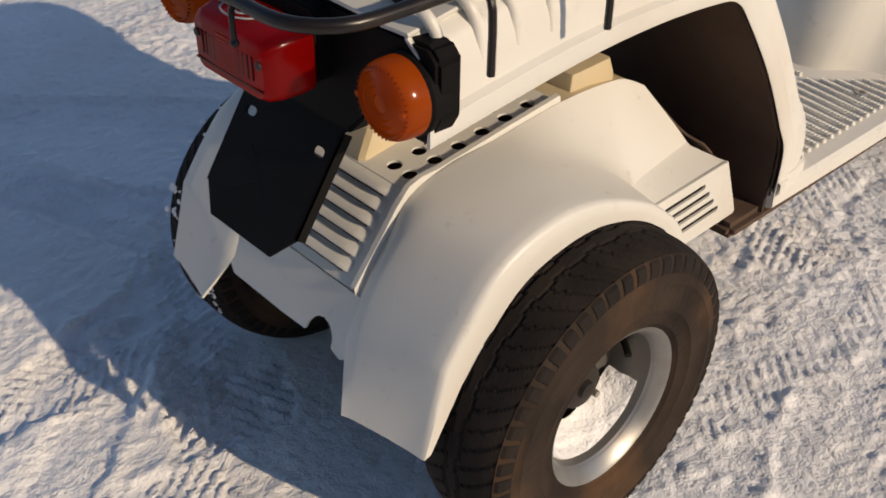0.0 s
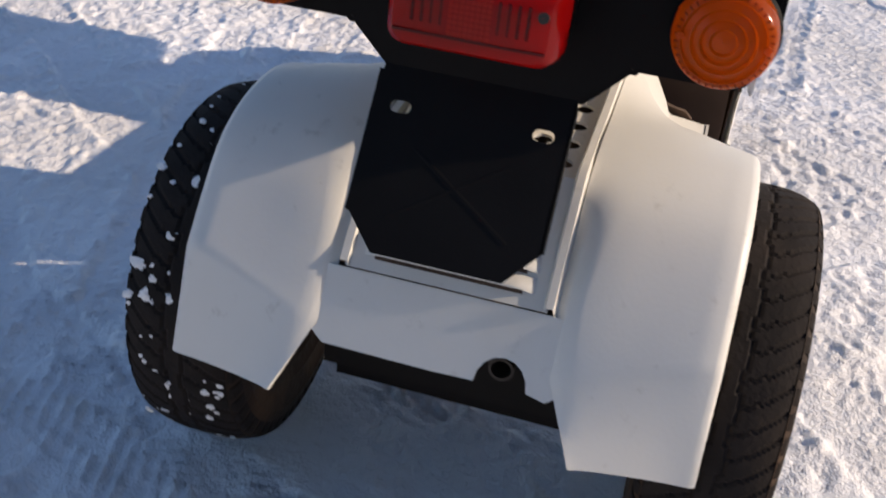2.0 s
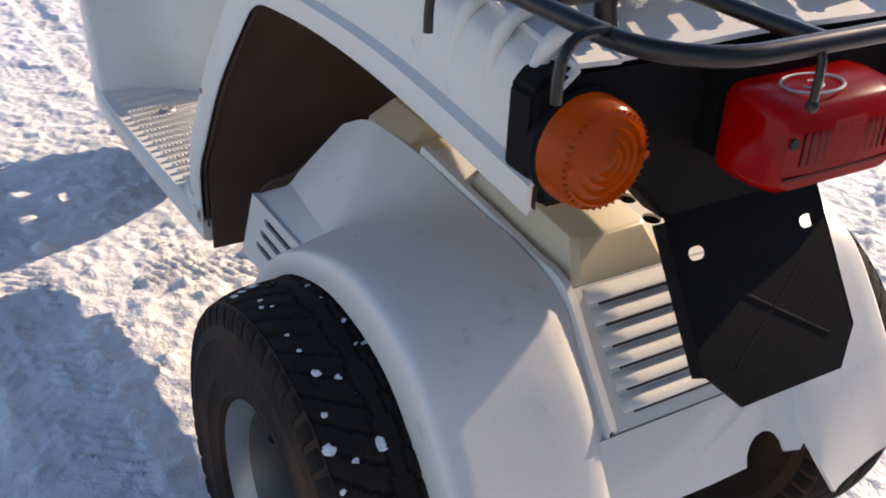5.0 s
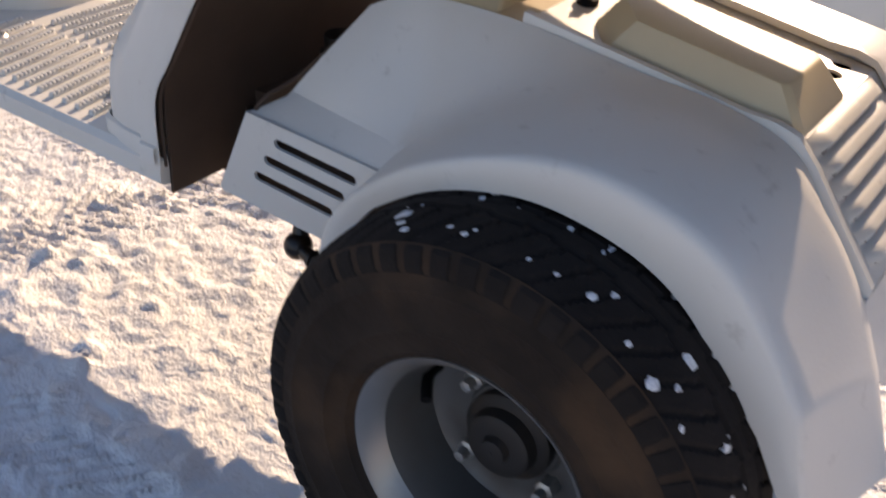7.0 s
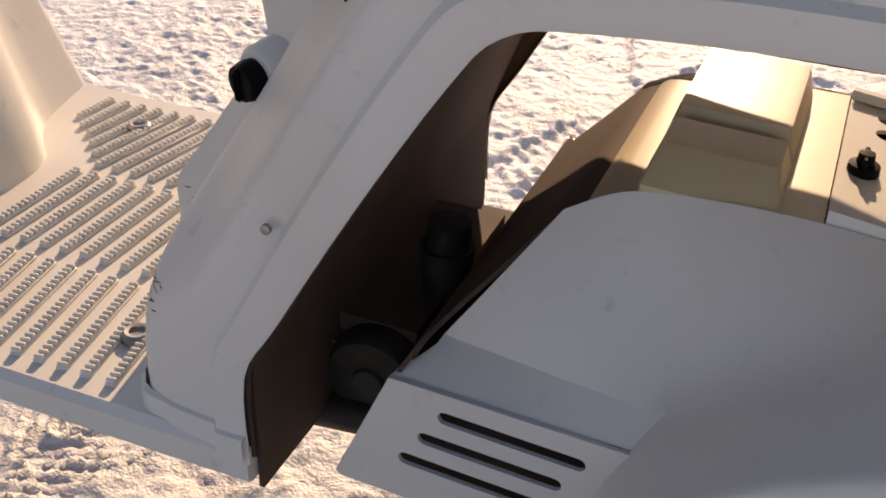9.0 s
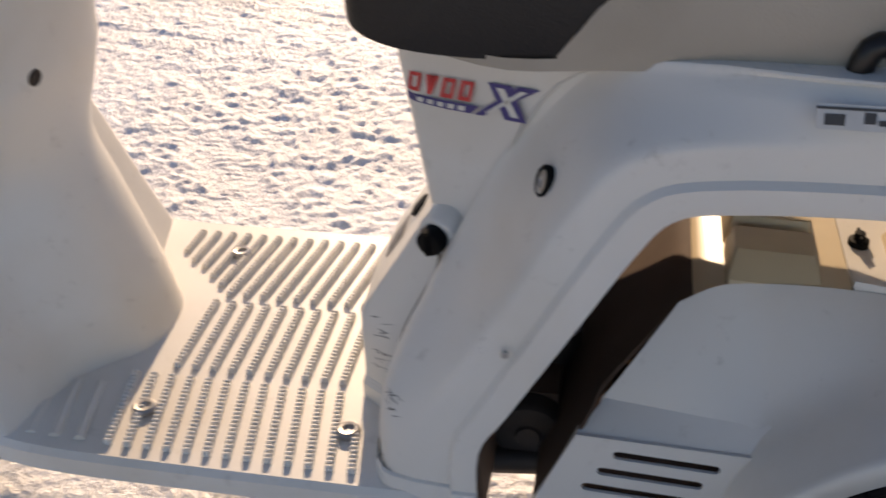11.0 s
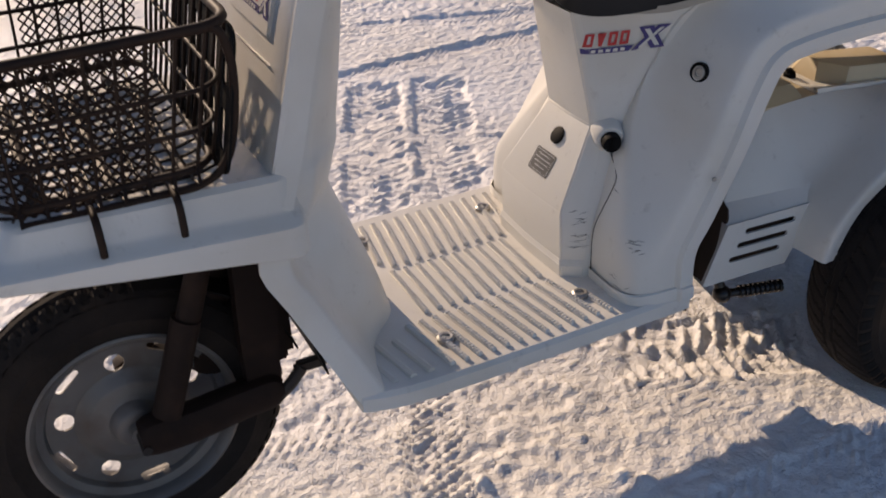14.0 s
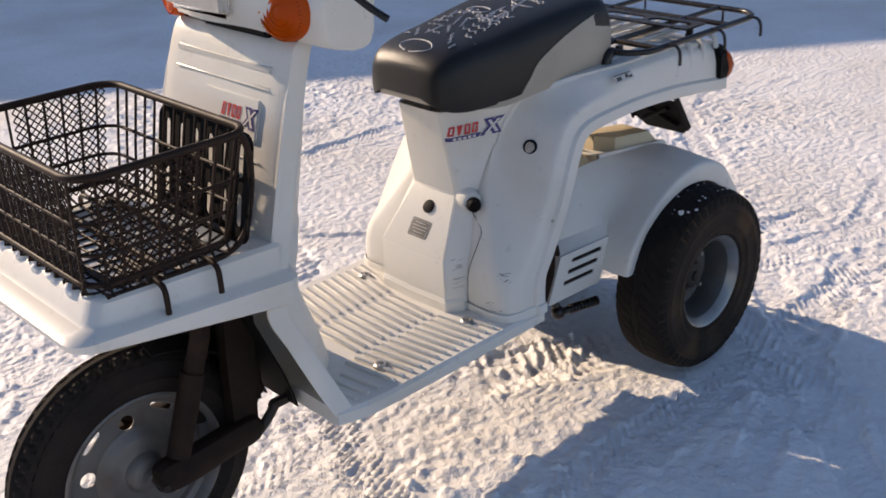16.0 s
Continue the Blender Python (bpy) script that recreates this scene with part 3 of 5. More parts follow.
# -- rear fenders: one shell each side --
# along the shell from the tail to the front: seam beside the hatch, foot of the bulge, its outer edge, the lip
ARCH = (((-0.196, 0.140, 0.230), (-0.192, 0.150, 0.230), (-0.173, 0.226), (-0.163, 0.230)),
        ((-0.162, 0.108, 0.293), (-0.165, 0.120, 0.296), (-0.145, 0.331), (-0.121, 0.302)),
        ((-0.132, 0.101, 0.343), (-0.140, 0.112, 0.343), (-0.112, 0.377), (-0.088, 0.340)),
        ((-0.096, 0.101, 0.391), (-0.106, 0.118, 0.396), (-0.078, 0.415), (-0.055, 0.375)),
        ((-0.061, 0.101, 0.435), (-0.066, 0.132, 0.434), (-0.035, 0.437), (-0.020, 0.396)),
        ((0.000, 0.101, 0.453), (0.000, 0.146, 0.452), (0.020, 0.447), (0.025, 0.407)),
        ((0.060, 0.101, 0.457), (0.060, 0.156, 0.454), (0.068, 0.442), (0.068, 0.409)),
        ((0.115, 0.101, 0.463), (0.112, 0.160, 0.443), (0.110, 0.429), (0.105, 0.402)),
        ((0.168, 0.101, 0.468), (0.156, 0.162, 0.424), (0.150, 0.411), (0.140, 0.390)),
        ((0.215, 0.101, 0.469), (0.197, 0.163, 0.396), (0.187, 0.389), (0.170, 0.374)),
        ((0.255, 0.101, 0.467), (0.238, 0.162, 0.359), (0.226, 0.356), (0.203, 0.350)),
        ((0.250, 0.150, 0.330), (0.262, 0.166, 0.315), (0.255, 0.316), (0.230, 0.313)),
        ((0.262, 0.150, 0.280), (0.275, 0.170, 0.268), (0.268, 0.268), (0.246, 0.270)))


def arch_row(i, side):
    a, b, c, l = ARCH[i]
    a, b, c, l = Vector(a), Vector(b), Vector((c[0], 0.248, c[1])), Vector((l[0], 0.249, l[1]))
    down = l - c
    row = [a, a.lerp(b, 0.45), a.lerp(b, 0.80)]
    e = Vector((c.x, 0.0, c.z)) + Vector((0, 0.232, 0))
    row += [b.lerp(e, t) + Vector((0, 0, 0.0012 * math.sin(math.pi * t))) for t in (0.10, 0.35, 0.65, 0.92)]
    row += [c + Vector((0, -0.0085, 0)) + down * 0.015, c + Vector((0, -0.0030, 0)) + down * 0.07, c + down * 0.19, c + down * 0.62, l, l + Vector((0, -0.010, 0)) + down * 0.02]
    return [(p.x, RY + side * p.y, p.z) for p in row]


def fender(side):
    rows = np.array([arch_row(i, side) for i in range(len(ARCH))])
    body = np.stack([upsample(rows[1:11, j], 5) for j in range(rows.shape[1])], axis=1)
    nose = np.stack([upsample(rows[9:, j], 5)[5:] for j in range(3, rows.shape[1])], axis=1)
    flap = [rows[0] * (1 - t) + rows[1] * t for t in (0.0, 0.3, 0.6, 0.86, 0.95)]
    bm = bmesh.new()
    grid(bm, flap + list(body), flip=side < 0)
    grid(bm, nose, flip=side < 0)
    # flank ahead of the arch, from the engine cover down to the step over the vent
    secs = [rows[8][:4], rows[9][:4], rows[10][:4]]
    for p, q in (((0.290, 0.103, 0.462), (0.310, 0.157, 0.358)), ((0.322, 0.110, 0.446), (0.382, 0.147, 0.358))):
        p, q = Vector((p[0], RY + side * p[1], p[2])), Vector((q[0], RY + side * q[1], q[2]))
        out = Vector((0, side * 0.002, 0))
        secs.append([tuple(p), tuple(p.lerp(q, 0.45) + out), tuple(p.lerp(q, 0.80) + out), tuple(q)])
    front = np.stack([upsample(np.array(secs)[:, j], 5)[10:] for j in range(4)], axis=1)
    grid(bm, front, flip=side < 0)
    bmesh.ops.remove_doubles(bm, verts=bm.verts[:], dist=1e-5)
    out_y = 0.181 if side > 0 else 0.196
    step = [[(0.222, 0.168, 0.370), (0.224, 0.172, 0.362), (0.226, out_y, 0.340)], [(0.244, 0.166, 0.3585), (0.246, 0.170, 0.354), (0.250, out_y, 0.338)],
            [(0.310, 0.157, 0.358), (0.312, 0.162, 0.354), (0.326, out_y, 0.340)], [(0.382, 0.147, 0.358), (0.384, 0.152, 0.354), (0.403, out_y, 0.342)]]
    grid(bm, [[(x, RY + side * y, z) for x, y, z in r] for r in step], flip=side < 0)
    thicken(bm, 0.004)
    sh = part("rear_fender", bm, WHITE, scooter, "smooth white plastic rear fender over the wheel", angle=50)
    m = frame_at((0.33, RY + side * (out_y + 0.0015), 0.304), (1, 0, 0), (0, -side * 0.01, 1))
    if side < 0:
        m = m @ Matrix.Diagonal((1, 1, -1, 1))
    n = 3 if side > 0 else 4
    gap = 0.0215 if side > 0 else 0.0165
    holes = [pill(-0.019 + 0.0130 * (i - (n - 3) * 0.5), 0.0265 - gap * i, 0.096 if n == 3 else 0.086, 0.0095 if n == 3 else 0.0085, 1.0) for i in range(n)]
    bm = bmesh.new()
    slab_holes(bm, [(0.063, 0.0455), (0.101, -0.047), (0.097, -0.050), (-0.056, -0.050), (-0.078, -0.012), (-0.100, 0.018), (-0.114, 0.0455)], holes, 0.0035, m)
    rear_part("side_vent", bm, WHITE, sh, "white slotted side vent", angle=30)
    bm = bmesh.new()
    slab(bm, [(-0.110, 0.048), (0.052, 0.047), (0.086, -0.047), (-0.060, -0.047)], 0.003, m @ Matrix.Translation((0, 0, 0.016)))
    rear_part("vent_backing", bm, DARK_AND_SHADE, sh, "dark plate behind the slots")
    bm = bmesh.new()
    q1 = [tuple(m @ Vector((x, y, 0))) for x, y in ((0.063, 0.045), (0.101, -0.047))]
    q2 = [tuple(m @ Vector((x - 0.003, y, 0.022))) for x, y in ((0.063, 0.045), (0.101, -0.047))]
    grid(bm, [q1, q2])
    thicken(bm, 0.003)
    rear_part("vent_edge", bm, WHITE, sh)
    # dark inside of the wheel arch
    bm = bmesh.new()
    axle = Vector((AX, 0, AZ))
    secs = []
    for i in range(1, len(ARCH)):
        a, b, c, l = ARCH[i]
        row = [Vector((b[0], b[1] - 0.03, b[2])), Vector((b[0], 0.19, b[2])), Vector((c[0], 0.234, c[1])), Vector((l[0], 0.240, l[1]))]
        row = [Vector((p.x, 0, p.z)).lerp(axle, 0.05) + Vector((0, RY + side * p.y, 0)) for p in row]
        secs.append([tuple(p) for p in row])
    loft(bm, secs, 3, 2)
    bmesh.ops.recalc_face_normals(bm, faces=bm.faces[:])
    part("arch_lining", bm, DARK_AND_SHADE, sh, "dark arch lining")
    return sh


fender(1)
fender(-1)

# -- centre of the rear unit: louvred hatch, pierced top, battery lid, apron --
engine = holder("engine_cover", "white engine cover with louvres and cooling holes")
HW = 0.093
slope = Vector((-0.081, 0, -0.091))
bm = bmesh.new()
m = frame_at((-0.074, RY, 0.4595), (0, 1, 0), slope)      # x across, y down the slope
L = slope.length
mz = m if (m.to_3x3() @ Vector((0, 0, 1))).z > 0 else m @ Matrix.Diagonal((1, 1, -1, 1))
slab_holes(bm, [(-HW, 0), (HW, 0), (HW, L), (-HW, L)], [], 0.003, mz)
rear_part("louvred_hatch", bm, WHITE, engine, "white louvred hatch")
for i in range(6):
    bm = bmesh.new()
    y0 = 0.014 + i * 0.0185
    rows = []
    for x in np.linspace(-0.078, 0.078, 15):
        k = min(1.0, (0.078 - abs(x)) / 0.014) ** 0.6
        rows.append([tuple(mz @ Vector((x, y0 + v, 0.0003 + z * k))) for v, z in ((-0.0125, 0.0), (-0.008, 0.0042), (-0.003, 0.0068), (0.001, 0.0076), (0.0022, 0.0066), (0.0018, 0.0040))])
    grid(bm, rows)
    bmesh.ops.recalc_face_normals(bm, faces=bm.faces[:])
    rear_part("louvre", bm, WHITE, engine, smooth=True)
    # dark strip on the solid hatch: painted shade under the louvre lip
    bm = bmesh.new()
    slab(bm, [(-0.068, y0 - 0.004), (0.068, y0 - 0.004), (0.068, y0 + 0.0046), (-0.068, y0 + 0.0046)], 0.0005, mz @ Matrix.Translation((0, 0, 0.0008)))
    rear_part("louvre_slot_shade", bm, DARK_AND_SHADE, engine)
bm = bmesh.new()
m2 = frame_at((-0.074, RY, 0.4595), (0.239, 0, 0.0225), (0, 1, 0))
holes = [ring(0.024 + 0.0375 * i, -0.047 - 0.0262 * j, 0.0092, 18) for i in range(6) for j in range(2)]
slab_holes(bm, [(0, -HW), (0.24, -HW), (0.24, HW), (0, HW)], holes, 0.003, m2)
rear_part("pierced_top", bm, WHITE, engine, "white pierced top plate")
# raised rim along both sides
for s in (1, -1):
    bm = bmesh.new()
    secs = []
    for p in ((-0.156, 0.366), (-0.115, 0.414), (-0.074, 0.460), (-0.03, 0.4645), (0.06, 0.473), (0.165, 0.4825)):
        secs.append([(p[0], RY + s * (HW - 0.004), p[1] + 0.001), (p[0], RY + s * (HW - 0.002), p[1] + 0.007), (p[0], RY + s * (HW + 0.005), p[1] + 0.007), (p[0], RY + s * (HW + 0.0095), p[1] - 0.014)])
    loft(bm, secs, 2, 1)
    bmesh.ops.recalc_face_normals(bm, faces=bm.faces[:])
    rear_part("rim_strip", bm, WHITE, engine)
bm = bmesh.new()
rows = []
for grow, top_x, z in ((0.0, 0.0, 0.0), (0.10, 0.06, 0.004), (0.92, 0.93, 0.026), (1.0, 1.0, 0.0275), (1.10, 1.05, 0.028)):
    x0, x1 = 0.001 + 0.026 * top_x, 0.200 - 0.014 * top_x
    y0, y1 = -0.016 + 0.010 * grow, 0.086 - 0.013 * grow
    rows.append([tuple(m2 @ Vector((x, y, z))) for x, y in ((x0, y0 + 0.006), (x0 + 0.006, y0), (x1 - 0.012, y0), (x1, y0 + 0.012), (x1, y1 - 0.036), (x1 - 0.030, y1), (x0 + 0.006, y1), (x0, y1 - 0.006))])
vs = grid(bm, rows, True)
bm.faces.new(vs[-1])
bmesh.ops.recalc_face_normals(bm, faces=bm.faces[:])
rear_part("raised_bulge", bm, CREAM, engine, "raised yellowed bulge", angle=24)
# the slope is browned for the shade lying on the cream cover
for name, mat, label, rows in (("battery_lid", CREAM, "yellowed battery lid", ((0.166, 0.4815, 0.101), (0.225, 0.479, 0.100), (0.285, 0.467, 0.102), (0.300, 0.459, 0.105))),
                               ("front_slope", DARK_AND_SHADE, "front slope, its shade painted in as dark brown", ((0.300, 0.4585, 0.105), (0.316, 0.4475, 0.110), (0.345, 0.411, 0.126), (0.373, 0.376, 0.143), (0.388, 0.356, 0.177), (0.430, 0.262, 0.180)))):
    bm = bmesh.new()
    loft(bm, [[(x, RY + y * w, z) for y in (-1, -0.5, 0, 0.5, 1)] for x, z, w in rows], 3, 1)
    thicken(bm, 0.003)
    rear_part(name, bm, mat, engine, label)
def lid_block(x0, x1, y0, y1, z0, h, slope):
    """A moulded block on the battery lid, with a sloping outer side."""
    bm = bmesh.new()
    rows = []
    for d, z in ((-0.06, -0.012), (0.0, 0.0), (0.90, h - 0.0015), (1.0, h), (1.4, h + 0.0002)):
        a, b = y0 + 0.003 * d, y1 - slope * d
        rows.append([(x, RY + y, z0 + z) for x, y in rounded(x1 - x0 - 0.012 * d, b - a, 0.004, 2, (x0 + x1) / 2, (a + b) / 2)])
    vs = grid(bm, rows, True)
    bm.faces.new(vs[-1])
    bmesh.ops.recalc_face_normals(bm, faces=bm.faces[:])
    return rear_part("lid_block", bm, CREAM, engine, angle=25)


lid_block(0.190, 0.272, 0.032, 0.101, 0.4785, 0.018, 0.026)
lid_block(0.190, 0.272, -0.092, 0.027, 0.4785, 0.022, 0.004)
bm = bmesh.new()
lathe(bm, [(0.0003, 0.011), (0.0050, 0.0105), (0.0055, 0.004), (0.0095, 0.003), (0.0100, -0.003)], 16, Matrix.Translation((0.150, 0.026, 0.4835)) @ Matrix.Rotation(radians(90), 4, "X"))
for way in (1, -1):
    box(bm, (0.150, 0.026 + way * 0.0080, 0.4905), (0.003, 0.007, 0.006), 0.001, seg=1)
rear_part("wing_bolt", bm, BLACK, engine, "black wing bolt")
# apron below the hatch with an exhaust notch
bm = bmesh.new()
am = frame_at((-0.1555, RY, 0.3665), (0, 1, 0), (-0.033, 0, -0.066))
am = am if (am.to_3x3() @ Vector((0, 0, 1))).z > 0 else am @ Matrix.Diagonal((1, 1, -1, 1))
out = [(0.135, 0.0), (0.125, 0.030), (0.116, 0.058), (0.100, 0.071), (0.0, 0.072), (-0.040, 0.071)]
for i in range(9):
    out.append((-0.066 + 0.024 * math.cos(math.pi * i / 8), 0.071 - 0.026 * math.sin(math.pi * i / 8)))
out += [(-0.108, 0.075), (-0.126, 0.062), (-0.140, 0.0)]
slab_holes(bm, out, [], 0.004, am)
rear_part("apron", bm, WHITE, engine, "white rear apron with exhaust notch")
bm = bmesh.new()
lathe(bm, [(0.0095, 0), (0.0120, 0), (0.0125, -0.10), (0.0095, -0.10)], 16, Matrix.Translation((-0.160, RY - 0.062, 0.302)) @ Matrix.Rotation(radians(90), 4, "Z"), True)
rear_part("exhaust_pipe", bm, DARKMETAL, engine, "rusty dark exhaust pipe")
bm = bmesh.new()
box(bm, (0.10, RY, 0.325), (0.30, 0.15, 0.19), 0.03)
box(bm, (0.03, RY, 0.21), (0.10, 0.46, 0.09), 0.03)
rear_part("engine_block", bm, DARK_AND_SHADE, engine, "dark greasy engine and axle")
# added block, keeps sunlit snow from showing below the apron
bm = bmesh.new()
box(bm, (0.010, RY, 0.235), (0.20, 0.35, 0.14), 0.045, seg=3)
rear_part("apron_light_block", bm, BLACK, engine, "black block added to hide lit snow under the apron")

# -- seat cowl: side skins that bend from the legs into the rear beam --
cowl = holder("seat_cowl", "white plastic cowl under the seat and rack")
EDGE = ((0.487, 0.266), (0.487, 0.338), (0.462, 0.385), (0.412, 0.474), (0.366, 0.550), (0.340, 0.580), (0.298, 0.589), (0.190, 0.594), (0.06, 0.588), (-0.135, 0.567))
BACK = ((0.588, 0.266, 0.108), (0.587, 0.345, 0.110), (0.572, 0.398, 0.107), (0.522, 0.500, 0.085), (0.477, 0.585, 0.091), (0.424, 0.655, 0.100), (0.345, 0.684, 0.124), (0.200, 0.690, 0.140), (0.02, 0.688, 0.140), (-0.135, 0.668, 0.140))


def cowl_sections(side, shrink=0.0):
    out = []
    for (ex, ez), (bx, bz, by), slant in zip(EDGE, BACK, (0, 0.05, 0.3, 0.75, 1, 1, 0.6, 0, 0, 0)):
        e, b = Vector((ex, 0, ez)), Vector((bx, 0, bz))
        wide = 0.226 if ez < 0.45 else 0.226 - 0.022 * min(1, (ez - 0.45) / 0.14)
        row = []
        for t, y in ((0.0, wide - 0.002), (0.02, wide), (0.20, wide), (0.225, wide - 0.0006), (0.262, wide - 0.0066), (0.285, wide - 0.0072), (0.45, wide - 0.0085), (0.54, wide - 0.009), (0.62, wide - 0.010), (0.70, wide - 0.012), (0.78, wide - 0.014), (0.86, wide - 0.018), (0.95, wide - 0.030), (1.0, by + (wide - by) * 0.55), (0.985, by)):
            q = e.lerp(b, t)
            q1 = min(1.0, max(0.0, (t - 0.42) / 0.58))
            y += slant * (min(y, wide + (by - wide) * q1 * q1 * (3 - 2 * q1)) - y)
            row.append((q.x, side * (y - shrink), q.z - shrink * (0.5 if ez > 0.59 else 0)))
        out.append(row)
    return out


SKIN = {}
for s in (1, -1):
    bm = bmesh.new()
    loft(bm, cowl_sections(s), 4, 2, flip=s < 0)
    thicken(bm, 0.004)
    SKIN[s] = part("side_skin", bm, WHITE, cowl, "smooth white side skin")
    # dark copy of the skin: paints the shade on its inner side
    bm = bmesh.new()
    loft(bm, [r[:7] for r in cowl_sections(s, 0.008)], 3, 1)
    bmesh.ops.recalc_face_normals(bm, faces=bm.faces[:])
    part("inner_shade_skin", bm, DARK_AND_SHADE, cowl, "dark inner skin, shade painted inside the white cowl")
    for i in range(4):
        bm = bmesh.new()
        x = -0.108 + 0.047 * i
        pts = [(x, s * 0.1915, 0.630), (x - 0.003, s * 0.1900, 0.660), (x - 0.008, s * 0.182, 0.680), (x - 0.010, s * 0.160, 0.688)]
        tube(bm, pts, 0.0060, 10, 3)
        part("moulded_rib", bm, WHITE, cowl)
for s in (1, -1):
    bm = bmesh.new()
    base = cowl_sections(s)[0][1:]
    rows = [[(x + 0.005 * (k > 8), y + s * d, z) for k, (x, y, _) in enumerate(base)] for d, z in ((0.0045, 0.271), (0.0045, 0.287), (0.0035, 0.2895), (-0.001, 0.291))]
    grid(bm, rows)
    bmesh.ops.recalc_face_normals(bm, faces=bm.faces[:])
    part("leg_plinth", bm, WHITE, cowl, "moulded foot of the cowl")
bm = bmesh.new()
rows = []
for bx, bz, by in BACK[5:]:
    rows.append([(bx, y * by, bz + 0.003 * (1 - abs(y))) for y in (-1, -0.5, 0, 0.5, 1)])
loft(bm, rows, 3, 2)
thicken(bm, 0.004)
part("deck", bm, WHITE, cowl, "white ribbed deck under the rack")
for y in (-0.11, -0.075, -0.04, 0.0, 0.04, 0.075, 0.11):
    bm = bmesh.new()
    m = Matrix.Translation((-0.02, y, 0.694))
    box(bm, (0, 0, 0.001), (0.19, 0.014, 0.010), 0.004, m)
    part("deck_rib", bm, WHITE, cowl)
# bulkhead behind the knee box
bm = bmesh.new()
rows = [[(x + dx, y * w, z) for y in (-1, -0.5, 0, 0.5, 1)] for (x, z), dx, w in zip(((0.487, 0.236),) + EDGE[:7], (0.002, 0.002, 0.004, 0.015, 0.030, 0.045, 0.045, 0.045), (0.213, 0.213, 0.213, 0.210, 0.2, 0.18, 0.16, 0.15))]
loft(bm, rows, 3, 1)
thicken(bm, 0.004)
part("bulkhead", bm, DARK_AND_SHADE, cowl, "dark bulkhead")
# knee box
KNEE = ((0.268, ((0.632, 0), (0.628, 0.092), (0.600, 0.112), (0.545, 0.112))),
        (0.296, ((0.632, 0), (0.628, 0.092), (0.599, 0.112), (0.545, 0.112))),
        (0.300, ((0.629, 0), (0.625, 0.089), (0.596, 0.109), (0.545, 0.112))),
        (0.382, ((0.630, 0), (0.626, 0.089), (0.592, 0.108), (0.535, 0.114))),
        (0.490, ((0.560, 0), (0.557, 0.058), (0.546, 0.074), (0.465, 0.106))),
        (0.662, ((0.592, 0), (0.590, 0.052), (0.581, 0.061), (0.400, 0.108))))
bm = bmesh.new()
rows = []
for z, half in KNEE:
    left = [(x, y, z) for x, y in half]
    rows.append([(x, -y, zz) for x, y, zz in left[:0:-1]] + left)
grid(bm, rows)
bmesh.ops.recalc_face_normals(bm, faces=bm.faces[:])
es = [e for e in bm.edges if len(e.link_faces) == 2 and e.calc_face_angle(0) > 0.12]
bmesh.ops.bevel(bm, geom=es, offset=0.006, segments=3, affect="EDGES", clamp_overlap=True)
knee_box = part("knee_box", bm, WHITE, cowl, "white faceted knee box with scuffed corner", angle=35)

# -- seat --
seat = holder("seat", "black vinyl seat with tan side panels and pale scribbles")


def seat_row(x, half, z0, z1, crown=0.012):
    pts = []
    for y, t in ((-1.0, 0.0), (-1.03, 0.25), (-1.01, 0.66), (-0.94, 0.90), (-0.78, 0.985), (-0.4, 1.0), (0, 1.0), (0.4, 1.0), (0.78, 0.985), (0.94, 0.90), (1.01, 0.66), (1.03, 0.25), (1.0, 0.0)):
        pts.append((x, y * half, z0 + (z1 - z0) * t + crown * (1 - y * y) * (t > 0.9)))
    return pts


ROWS = ((0.628, 0.050, 0.698, 0.718), (0.622, 0.084, 0.684, 0.742), (0.600, 0.102, 0.674, 0.762), (0.556, 0.112, 0.668, 0.775), (0.480, 0.121, 0.669, 0.784), (0.400, 0.130, 0.677, 0.796), (0.300, 0.139, 0.685, 0.808), (0.225, 0.143, 0.689, 0.814), (0.195, 0.138, 0.690, 0.808), (0.182, 0.122, 0.692, 0.790))
bm = bmesh.new()
loft(bm, [seat_row(*r) for r in ROWS], 4, 2, caps=True)
bmesh.ops.recalc_face_normals(bm, faces=bm.faces[:])
part("cushion", bm, SEATBLACK, seat, "black vinyl cushion")
for s in (1, -1):
    bm = bmesh.new()
    rows = []
    for x, half, z0, z1 in ((0.440, 0.1255, 0.673, 0.791), (0.422, 0.1275, 0.675, 0.793), (0.400, 0.130, 0.677, 0.796), (0.350, 0.1345, 0.681, 0.802), (0.300, 0.139, 0.685, 0.808), (0.250, 0.142, 0.688, 0.813), (0.210, 0.141, 0.6895, 0.811), (0.192, 0.135, 0.690, 0.805)):
        up = float(np.interp(x, (0.20, 0.227, 0.322, 0.39, 0.41, 0.442), (0.85, 0.84, 0.70, 0.52, 0.36, 0.02)))
        row = []
        for t in (0, 0.33, 0.66, 1.0):
            u = t * up
            w = np.interp(u, (0, 0.25, 0.66, 0.90), (1.0, 1.03, 1.01, 0.94))
            row.append((x, s * (w * half + 0.0025), z0 + (z1 - z0) * u))
        rows.append(row)
    loft(bm, rows, 3, 2)
    thicken(bm, 0.003)
    part("side_panel", bm, SEATTAN, seat, "tan vinyl side panel")
bm = bmesh.new()
loft(bm, [[(x - (0.014 if x > 0.55 else 0), y * (h - (0.006 if x > 0.55 else -0.001)), z + (0.004 if x > 0.55 else -0.002) + (0.002 if abs(y) < 1 else 0)) for y in (-1, -1.0, 1.0, 1)] for x, h, z, _ in ROWS], 3, 1)
thicken(bm, -0.006)
part("seat_base", bm, SEATTAN, seat, "tan seat base edge")

